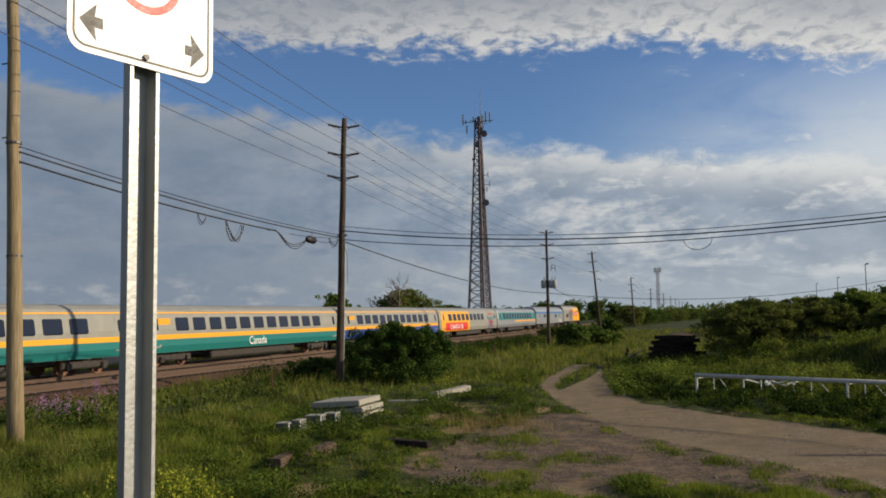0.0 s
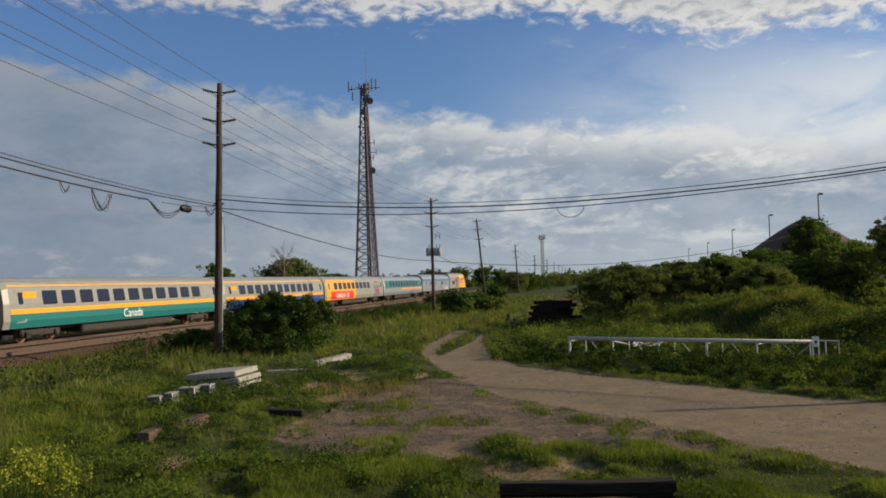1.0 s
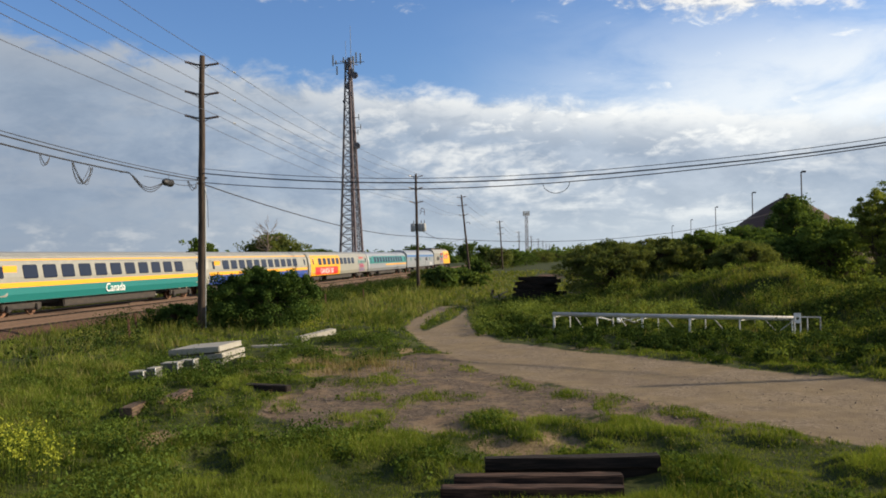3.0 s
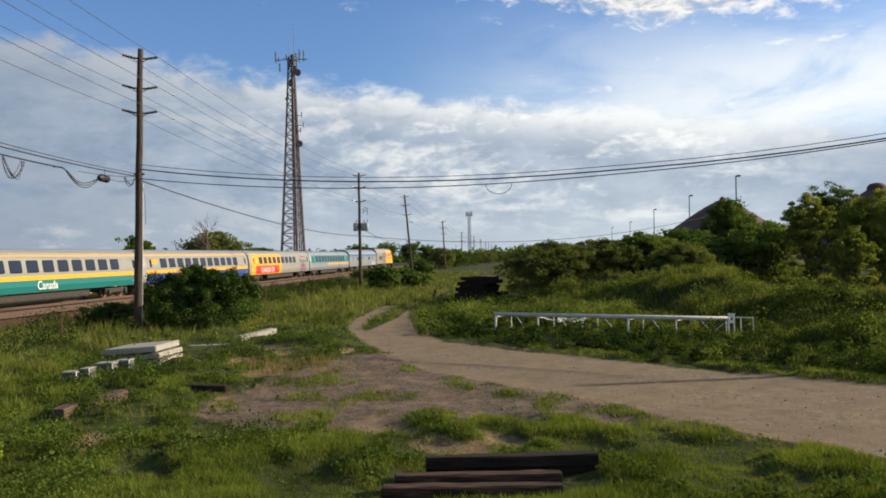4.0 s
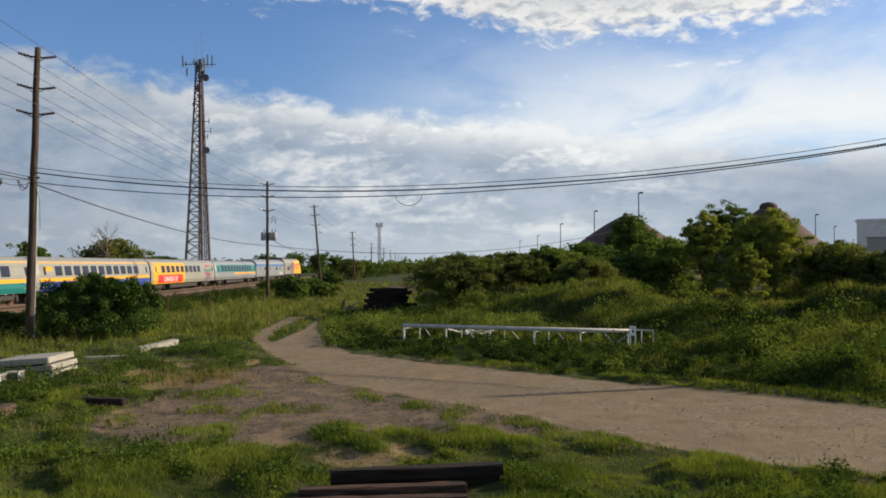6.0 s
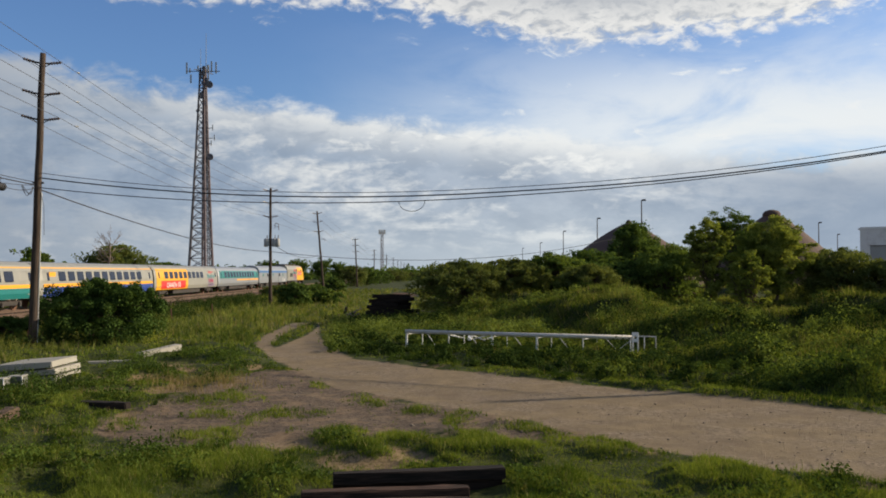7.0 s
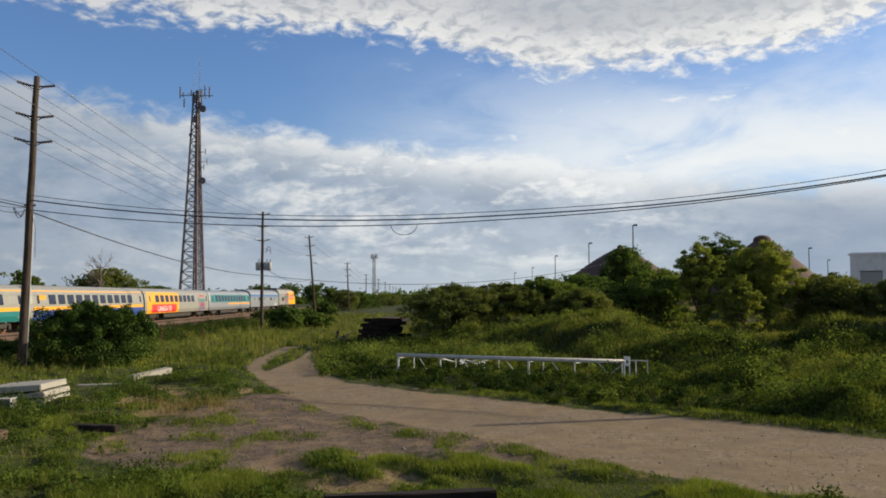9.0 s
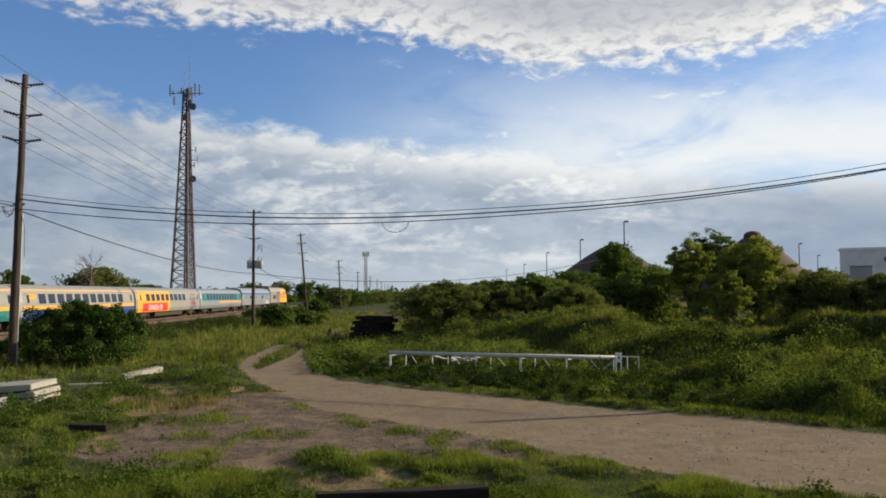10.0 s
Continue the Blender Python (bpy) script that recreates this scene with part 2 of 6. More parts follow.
LEAF_DARK = foliage("dark_leaves", (0.040, 0.074, 0.022), (0.138, 0.200, 0.052), 0.32)
LEAF_MID = foliage("green_leaves", (0.055, 0.098, 0.024), (0.190, 0.250, 0.060), 0.34)
LEAF_LIGHT = foliage("yellow_green_leaves", (0.09, 0.132, 0.030), (0.29, 0.325, 0.080), 0.42)
LEAF_OLIVE = foliage("olive_leaves", (0.062, 0.090, 0.030), (0.185, 0.210, 0.066), 0.36)
PETAL = foliage("purple_petals", (0.32, 0.12, 0.42), (0.50, 0.28, 0.58), 0.3)
YELLOW_PETAL = foliage("yellow_petals", (0.26, 0.30, 0.04), (0.46, 0.46, 0.07), 0.3)
BARK = wood("bark", (0.16, 0.12, 0.085), (0.06, 0.045, 0.032))
DEADWOOD = wood("dead_wood", (0.30, 0.25, 0.20), (0.16, 0.12, 0.09))
POLE_OLD = wood("weathered_pole_wood", (0.105, 0.078, 0.060), (0.040, 0.030, 0.025))
POLE_NEW = wood("treated_pole_wood", (0.34, 0.27, 0.17), (0.19, 0.145, 0.085))
TIE = wood("creosoted_wood", (0.040, 0.028, 0.022), (0.010, 0.009, 0.008), (0.8, 12, 12))
# browner tie wood: the sun glint on tie tops is put into the colour
TIE_GLINT = wood("sun_glint_tie_wood", (0.125, 0.072, 0.050), (0.018, 0.013, 0.011), (0.8, 12, 12))
# darker concrete: the shade on block fronts is put into its colour
SHADED_CONCRETE = surface("shaded_concrete", (0.105, 0.105, 0.095), 0.9, vary=0.25, scale=3.0, dirt=(0.08, 0.085, 0.06))
TIE_OLD = wood("old_brown_wood", (0.155, 0.105, 0.072), (0.05, 0.036, 0.027), (0.8, 12, 12))
CONCRETE = surface("concrete", (0.31, 0.295, 0.255), 0.85, vary=0.22, scale=2.0, dirt=(0.24, 0.225, 0.185))
GALV = surface("galvanised_steel", (0.36, 0.37, 0.37), 0.5, 0.7, 0.15, 8.0, 60.0, 0.08, dirt=(0.30, 0.29, 0.27))
WHITE_PAINT = surface("white_paint", (0.78, 0.78, 0.76), 0.5, vary=0.08, dirt=(0.42, 0.36, 0.29), dirt_amount=0.3)
WEATHERED_WHITE = surface("weathered_pipe_paint", (0.52, 0.50, 0.46), 0.45, vary=0.14, dirt=(0.30, 0.24, 0.19), dirt_amount=0.45)
SIGN_WHITE = surface("reflective_sheet", (0.90, 0.90, 0.89), 0.4, vary=0.02, bump=0.0)
BLACK = surface("black_paint", (0.02, 0.02, 0.022), 0.5, vary=0.3)
RED = surface("red_paint", (0.62, 0.03, 0.03), 0.45, vary=0.1)
STEEL = surface("dark_steel", (0.09, 0.09, 0.095), 0.5, 0.6, 0.25, dirt=(0.14, 0.08, 0.05))
TOWER_STEEL = surface("tower_steel", (0.105, 0.10, 0.115), 0.6, 0.2, 0.2, 0.5)
TOWER_RED = surface("tower_oxide_paint", (0.115, 0.085, 0.092), 0.6, 0.1, 0.2, 0.5)
RUST = surface("rusted_steel", (0.19, 0.10, 0.062), 0.8, 0.3, 0.3, 3.0)
RAIL = surface("rail_steel", (0.095, 0.058, 0.040), 0.8, 0.0, 0.25)
CAN_GREY = surface("grey_can_paint", (0.33, 0.34, 0.34), 0.7, vary=0.12, dirt=(0.22, 0.2, 0.18))
RUBBER = surface("cable_sheath", (0.025, 0.025, 0.028), 0.6, vary=0.2)
WIRE = surface("wire", (0.10, 0.10, 0.11), 0.5, 0.4, vary=0.2)
PORCELAIN = surface("insulator_glaze", (0.10, 0.075, 0.07), 0.25, vary=0.2)
GLASS_DARK = surface("tinted_glass", (0.014, 0.020, 0.040), 0.2, vary=0.1, bump=0.0, spec=0.22)
CAR_GREY = surface("coach_grey_paint", (0.255, 0.252, 0.222), 0.4, vary=0.05, scale=0.8, dirt=(0.40, 0.37, 0.31), dirt_amount=0.3, bump=0.03)
CAR_STAINLESS = surface("fluted_stainless", (0.30, 0.32, 0.345), 0.42, 0.45, 0.08, 0.7, dirt=(0.34, 0.32, 0.29), dirt_amount=0.3)
CAR_ORANGE = surface("orange_stripe_paint", (0.78, 0.36, 0.025), 0.4, vary=0.06, bump=0.02)
CAR_YELLOW = surface("yellow_coach_paint", (0.74, 0.36, 0.018), 0.4, vary=0.06, bump=0.02)
CAR_TEAL = surface("teal_coach_paint", (0.012, 0.16, 0.155), 0.4, vary=0.08, bump=0.02)
CAR_BLUE = surface("blue_coach_paint", (0.025, 0.060, 0.26), 0.4, vary=0.08, bump=0.02)
CAR_STEELBLUE = surface("blue_stripe_paint", (0.05, 0.15, 0.36), 0.4, vary=0.08, bump=0.02)
CAR_ROOF = surface("coach_roof", (0.40, 0.40, 0.38), 0.6, vary=0.12, dirt=(0.22, 0.21, 0.19))
UNDER = surface("underframe", (0.030, 0.026, 0.024), 0.8, vary=0.3, dirt=(0.10, 0.07, 0.05))
TEXT_WHITE = surface("white_lettering", (0.82, 0.82, 0.80), 0.5, vary=0.03, bump=0.0)
TEXT_RED = surface("red_lettering", (0.66, 0.06, 0.06), 0.5, vary=0.03, bump=0.0)
TEXT_TEAL = surface("teal_lettering", (0.02, 0.22, 0.25), 0.5, vary=0.03, bump=0.0)
TEXT_MAGENTA = surface("magenta_lettering", (0.50, 0.05, 0.17), 0.5, vary=0.03, bump=0.0)
TEXT_PURPLE = surface("purple_lettering", (0.22, 0.15, 0.30), 0.5, vary=0.03, bump=0.0)
PINK_BLOCK = surface("pink_block_wall", (0.46, 0.36, 0.31), 0.85, vary=0.12, scale=0.6, dirt=(0.34, 0.27, 0.23))
WHITE_WALL = surface("white_cladding", (0.80, 0.79, 0.76), 0.7, vary=0.08, scale=0.4, dirt=(0.45, 0.42, 0.38))
ROOF_DARK = surface("roofing", (0.13, 0.11, 0.10), 0.9, vary=0.2)
DOME_BROWN = surface("brown_shingles", (0.085, 0.050, 0.038), 0.9, vary=0.22, scale=0.5, fine=6.0, dirt=(0.09, 0.055, 0.045))


# ================= mesh helpers =================
def link_mesh(name, bm, material, parent=None, label="", smooth=False):
    data = bpy.data.meshes.new(name)
    bmesh.ops.recalc_face_normals(bm, faces=bm.faces)
    if smooth:
        for face in bm.faces:
            face.smooth = True
    bm.to_mesh(data)
    bm.free()
    data.materials.append(material)
    ob = new(name, data)
    if parent:
        ob.parent = parent
    if label:
        ob["label"] = label
    return ob


def part(name, bm, material, parent, label="", smooth=False):
    return link_mesh(name, bm, material, parent, label, smooth)


def thing(name, label, category, m=Matrix(), group="", kind=""):
    ob = new(name)
    ob.empty_display_size = 0.2
    ob.matrix_world = m
    return tagged(ob, label, category, group, kind)


def box(size, at=(0, 0, 0), bevel=0.0, m=Matrix(), bm=None):
    bm = bm or bmesh.new()
    made = bmesh.ops.create_cube(bm, size=1.0, matrix=m @ Matrix.Translation(at) @ Matrix.Diagonal((*size, 1)))
    if bevel:
        edges = list({e for v in made["verts"] for e in v.link_edges})
        bmesh.ops.bevel(bm, geom=edges, offset=bevel, segments=2, affect="EDGES")
    return bm


def tube(points, radii, sides=8, bm=None, caps=True):
    """A round bar along points, with a radius at each."""
    bm = bm or bmesh.new()
    pts = [Vector(p) for p in points]
    if isinstance(radii, (int, float)):
        radii = [radii] * len(pts)
    rings = []
    for i, p in enumerate(pts):
        way = (pts[min(i + 1, len(pts) - 1)] - pts[max(i - 1, 0)]).normalized()
        side = way.cross(Vector((0, 0, 1)) if abs(way.z) < 0.9 else Vector((0, 1, 0))).normalized()
        up = side.cross(way)
        rings.append([bm.verts.new(p + (side * math.cos(a) + up * math.sin(a)) * radii[i]) for a in (2 * math.pi * j / sides for j in range(sides))])
    for a, b in zip(rings, rings[1:]):
        for j in range(sides):
            bm.faces.new((a[j], a[(j + 1) % sides], b[(j + 1) % sides], b[j]))
    if caps:
        bm.faces.new(rings[0]), bm.faces.new(rings[-1])
    return bm


def sagging(a, b, sag, n=14):
    a, b = Vector(a), Vector(b)
    return [a.lerp(b, i / n) - Vector((0, 0, sag * 4 * (i / n) * (1 - i / n))) for i in range(n + 1)]


def extrude_profile(profile, x0, x1, bm=None, caps=True):
    """A closed outline of (y, z) drawn along x."""
    bm = bm or bmesh.new()
    a = [bm.verts.new((x0, y, z)) for y, z in profile]
    b = [bm.verts.new((x1, y, z)) for y, z in profile]
    n = len(profile)
    for i in range(n):
        bm.faces.new((a[i], a[(i + 1) % n], b[(i + 1) % n], b[i]))
    if caps:
        bm.faces.new(a), bm.faces.new(b)
    return bm


def words(name, text, size, material, m, parent, thick=0.004, stretch=1.0):
    """Lettering as a mesh, flat in its own xy plane, set by m under parent."""
    curve = bpy.data.curves.new(name, "FONT")
    curve.body, curve.size, curve.extrude, curve.align_x = text, size, thick, "CENTER"
    curve.resolution_u = 3
    ob = bpy.data.objects.new(name, curve)
    data = bpy.data.meshes.new_from_object(ob)
    bpy.data.objects.remove(ob)
    bpy.data.curves.remove(curve)
    data.transform(m @ Matrix.Diagonal((stretch, 1, 1, 1)))
    data.materials.append(material)
    out = new(name, data)
    out.parent = parent
    return out


def arrays_mesh(name, verts, faces, material):
    """A mesh from numpy arrays, all faces of the same number of corners."""
    data = bpy.data.meshes.new(name)
    n, k = faces.shape
    data.vertices.add(len(verts)), data.loops.add(n * k), data.polygons.add(n)
    data.vertices.foreach_set("co", verts.astype(np.float32).ravel())
    data.loops.foreach_set("vertex_index", faces.astype(np.int32).ravel())
    data.polygons.foreach_set("loop_start", np.arange(0, n * k, k, dtype=np.int32))
    data.update(calc_edges=True)
    data.materials.append(material)
    return data


# ================= lie of the land =================
TRACK_WAY = np.array((0.0958, 0.9954))        # along the railway
TRACK_SIDE = np.array((0.9954, -0.0958))      # to its right
TRACK_Q, BALLAST_Z, RAIL_Z = -32.5, 0.40, 0.61


def smooth(v, lo, hi):
    t = np.clip((np.asarray(v, float) - lo) / (hi - lo), 0, 1)
    return t * t * (3 - 2 * t)


def wave(x, y, f, seed=0.0):
    """Cheap smooth unevenness between -1 and 1."""
    return (np.sin(x * f + 1.3 * np.sin(y * f * 0.7 + seed)) + np.sin(y * f * 1.3 + 1.7 * np.sin(x * f * 0.6 + seed * 2.1)) + np.sin((x + y) * f * 0.57 + seed)) / 3


TABLE = np.random.default_rng(42).random((256, 256))


def lumps(x, y, size, seed=0):
    """Smooth random lumps between 0 and 1, size metres across."""
    u, v = np.asarray(x, float) / size + 17.3 * seed + 1000, np.asarray(y, float) / size + 31.7 * seed + 1000
    i, j = np.floor(u).astype(int), np.floor(v).astype(int)
    a, c = u - i, v - j
    a, c = a * a * (3 - 2 * a), c * c * (3 - 2 * c)
    t = lambda p, q: TABLE[p % 256, q % 256]
    return (t(i, j) * (1 - a) + t(i + 1, j) * a) * (1 - c) + (t(i, j + 1) * (1 - a) + t(i + 1, j + 1) * a) * c


def land(x, y):
    x, y = np.asarray(x, float), np.asarray(y, float)
    r = np.hypot(x, y)
    z = 1.75 * smooth(r, 9.5, 2.5)                                   # the rise that the camera stands on
    q = x * TRACK_SIDE[0] + y * TRACK_SIDE[1]
    z = z + BALLAST_Z * smooth(q, -25.4, -26.9) * smooth(q, -39.0, -36.5)
    w = 0.736 * (x - 2.2) + 0.677 * (y - 29.5)                       # past the far edge of the lane
    berm = smooth(w, 6.0, 20.0) * smooth(x - 0.04 * y, 1.0, 9.0) * smooth(r, 150.0, 80.0)
    z = z + berm * (0.05 + 0.22 * np.exp(-((x - 14) / 4.5) ** 2) + 1.00 * smooth(lumps(x, y, 5.0, 1), 0.40, 0.60) + 0.85 * smooth(lumps(x, y, 3.0, 2), 0.46, 0.64) + 0.30 * smooth(lumps(x, y, 1.2, 3), 0.35, 0.7))
    strip = smooth(w, 0.8, 3.2) * smooth(w, 13.0, 7.0) * smooth(x + 0.10 * (y - 30), 0.0, 2.5) * smooth(y, 8, 12)
    z = z + strip * ((0.20 + 0.45 * smooth(x, 10.8, 13.0)) * smooth(lumps(x, y, 1.9, 4), 0.35, 0.75) + 0.10 * lumps(x, y, 0.8, 5))
    turf = np.clip(1 - 1.6 * lane_field(x, y), 0, 1) * (1 - 0.85 * patch_field(x, y)) * smooth(q, -25.0, -23.5) * smooth(r, 8.5, 10.5) * smooth(w, 1.5, 0.5)
    z = z + turf * ((0.04 + 0.14 * smooth(np.hypot(x - 0.5, (y - 12.2) * 1.6), 1.3, 2.2)) * clump_field(x, y) + 0.07 * lumps(x, y, 2.2, 7) - 0.05)
    z = z + 0.02 * wave(x, y, 0.5, 3.0) * smooth(r, 9.0, 14.0)
    return z


def inside(px, py, poly):
    """Signed distance to an outline, positive inside."""
    best = np.full(np.shape(px), 1e9)
    odd = np.zeros(np.shape(px), bool)
    for (x0, y0), (x1, y1) in zip(poly, poly[1:] + poly[:1]):
        dx, dy = x1 - x0, y1 - y0
        t = np.clip(((px - x0) * dx + (py - y0) * dy) / (dx * dx + dy * dy), 0, 1)
        best = np.minimum(best, np.hypot(px - x0 - t * dx, py - y0 - t * dy))
        odd ^= ((y0 > py) != (y1 > py)) & (px < dx * (py - y0) / (dy + (1e-9 if dy == 0 else 0)) + x0)
    return np.where(odd, best, -best)


LANE = [(-2.7, 57), (-2.25, 46), (-1.6, 39.5), (-0.2, 32.8), (2.2, 29.5), (5.4, 26.1), (7.9, 23.2), (10.7, 20.6), (12.5, 18.3), (18, 12.5), (28, 5),
        (28, -4), (12, 7), (7.9, 12.8), (6.0, 14.8), (4.65, 17), (3.45, 19.1), (1.5, 21.6), (-0.8, 25), (-1.9, 28.6), (-3.5, 33.5), (-4.9, 40.3), (-5.1, 45.6), (-4.5, 57)]
PATCH = [(-3.6, 29), (-4.6, 25), (-5.6, 21), (-5.8, 18.0), (-3.8, 16.4), (-1.8, 15.9), (-0.9, 17.3), (2.6, 16.9), (3.6, 16.0), (5.2, 15.2), (3.6, 19.4), (1.5, 22), (-0.8, 25.5), (-2.0, 29)]


def lane_field(x, y):
    d = inside(x, y, LANE)
    island = 1.0 - np.hypot((x + 3.5 - 0.03 * (y - 47)) / 0.75, (y - 47.5) / 10.5)      # grass between the wheel tracks
    return np.clip(0.5 + d * 0.9 - 2.4 * np.clip(island * 2, 0, 1), 0, 1)


def patch_field(x, y):
    return np.clip(0.5 + inside(x, y, PATCH) * 0.35, 0, 1)


def off_rack(x, y):
    """0 beside the pipe rack, 1 well away from it."""
    t = np.clip(((x - 1.94) * 8.93 + (y - 36.5) * -3.65) / 93.1, 0, 1)
    return smooth(np.hypot(x - 1.94 - 8.93 * t, y - 36.5 + 3.65 * t), 0.6, 2.6)


def clump_field(x, y):
    """1 on the leafy cushions of the yard turf, 0 in the worn gaps between them."""
    return smooth(lumps(x, y * 0.62, 0.75, 6) * 0.5 + lumps(x, y * 0.7, 1.7, 7) * 0.32 + lumps(x, y, 0.33, 15) * 0.18, 0.36, 0.60)


def bare_field(x, y):
    q = x * TRACK_SIDE[0] + y * TRACK_SIDE[1]
    w = 0.736 * (x - 2.2) + 0.677 * (y - 29.5)
    yard = smooth(x + 0.10 * (y - 20), -9.0, -6.0) * smooth(y, 36, 27) * smooth(w, 1.5, 0.3)
    return yard * (1 - clump_field(x, y)) * smooth(lumps(x, y, 2.6, 16) - 0.10 * smooth(x, -1, 3), 0.44, 0.74)


def ballast_field(x, y):
    q = x * TRACK_SIDE[0] + y * TRACK_SIDE[1]
    spoil = 0.62 * smooth(np.hypot((x - 6.2 - 0.03 * (y - 120)) / 3.0, (y - 125) / 26.0), 1.0, 0.5)      # bare earth far up the verge
    return np.maximum(smooth(q, -25.6, -26.3) * smooth(q, -38.5, -37.5), spoil)


def spread(lo, hi, step, far, fine=None):
    mid = list(np.arange(lo, hi + step, step))
    if fine:
        a, b, s = fine
        mid = [v for v in mid if v < a] + list(np.arange(a, b, s)) + [v for v in mid if v >= b]
    out, s, left, right = [], step, lo, hi
    a, b = [], []
    while left > -far or right < far:
        s *= 1.18
        left -= s
        right += s
        a.append(left), b.append(right)
    return np.array(a[::-1] + mid + b)


def build_ground():
    xs, ys = spread(-36, 30, 0.36, 4000, (-13, 15, 0.18)), spread(4, 62, 0.36, 4000, (9.5, 26, 0.18))
    gx, gy = np.meshgrid(xs, ys)
    gx, gy = gx.ravel(), gy.ravel()
    verts = np.stack([gx, gy, land(gx, gy)], 1)
    nx, ny = len(xs), len(ys)
    i, j = np.meshgrid(np.arange(nx - 1), np.arange(ny - 1))
    a = (j * nx + i).ravel()
    faces = np.stack([a, a + 1, a + nx + 1, a + nx], 1)
    data = arrays_mesh("ground", verts, faces, GROUND)
    for name, field in (("dirt", lane_field), ("gravel", patch_field), ("ballast", ballast_field), ("bare", bare_field)):
        data.attributes.new(name, "FLOAT", "POINT").data.foreach_set("value", field(gx, gy).astype(np.float32))
    for p in data.polygons:
        p.use_smooth = True
    tagged(new("ground", data), "grassy waste ground with a bare dirt lane and a stony patch", "ground", kind="structure")


build_ground()

# ================= grass and weeds =================
FAN = (radians(-46), radians(42))


def blades(rng, x, y, h, wide, per, droop=0.5):
    """Tufts of leaning blades at x, y with height h and blade width."""
    n = len(x)
    a = rng.uniform(0, 2 * math.pi, (n, per))
    lean = rng.uniform(0.1, droop, (n, per))
    hh = h[:, None] * rng.uniform(0.5, 1.2, (n, per))
    foot = (0.02 + h[:, None] * 0.28) * rng.standard_normal((n, per, 2)).transpose(2, 0, 1)
    bx, by = x[:, None] + foot[0], y[:, None] + foot[1]
    turn = rng.uniform(0, 2 * math.pi, (n, per))
    sx, sy = np.cos(turn) * wide[:, None] / 2, np.sin(turn) * wide[:, None] / 2
    zz = land(bx, by) - 0.015
    tx, ty, tz = bx + np.cos(a) * hh * lean, by + np.sin(a) * hh * lean, zz + hh * (1 - 0.25 * lean)
    v = np.stack([np.stack([bx - sx, by - sy, zz], -1), np.stack([bx + sx, by + sy, zz], -1), np.stack([tx, ty, tz], -1)], 2).reshape(-1, 3)
    return v, np.arange(len(v)).reshape(-1, 3)


def scatter(rng, n, near, far):
    r = near * (far / near) ** rng.random(n)
    a = rng.uniform(FAN[0], FAN[1], n)
    return r * np.sin(a), r * np.cos(a), r


def tallness(x, y):
    """How high the grass stands: cropped in the yard, long in the field and on the bank."""
    q = x * TRACK_SIDE[0] + y * TRACK_SIDE[1]
    w = 0.736 * (x - 2.2) + 0.677 * (y - 29.5)
    field = smooth(x + 0.10 * (y - 20), -7.5, -13.0)
    bank = smooth(w, 0.8, 3.0) * smooth(y, 10, 14) * (0.32 + 0.42 * smooth(w, 5, 12))
    back = smooth(y, 30, 42) * smooth(x, -4.5, -6)
    yard = smooth(field + bank + back, 0.5, 0.1)
    tuft = (0.75 + 0.6 * smooth(lumps(x, y, 0.85, 6), 0.35, 0.85)) * (1 - yard) + yard * (0.60 + 0.85 * clump_field(x, y))
    return np.clip(0.098 + 0.25 * field + 0.42 * bank + 0.22 * back, 0.06, 0.55) * tuft * (0.55 + 0.45 * off_rack(x, y))


def weed_strip(x, y):
    """The strip of dark weeds between the lane and the pipe rack."""
    w = 0.736 * (x - 2.2) + 0.677 * (y - 29.5)
    return smooth(w, 1.2, 2.0) * smooth(w, 7.0, 4.5) * smooth(x, 13.5, 11.0) * smooth(x, -1.0, 1.0)


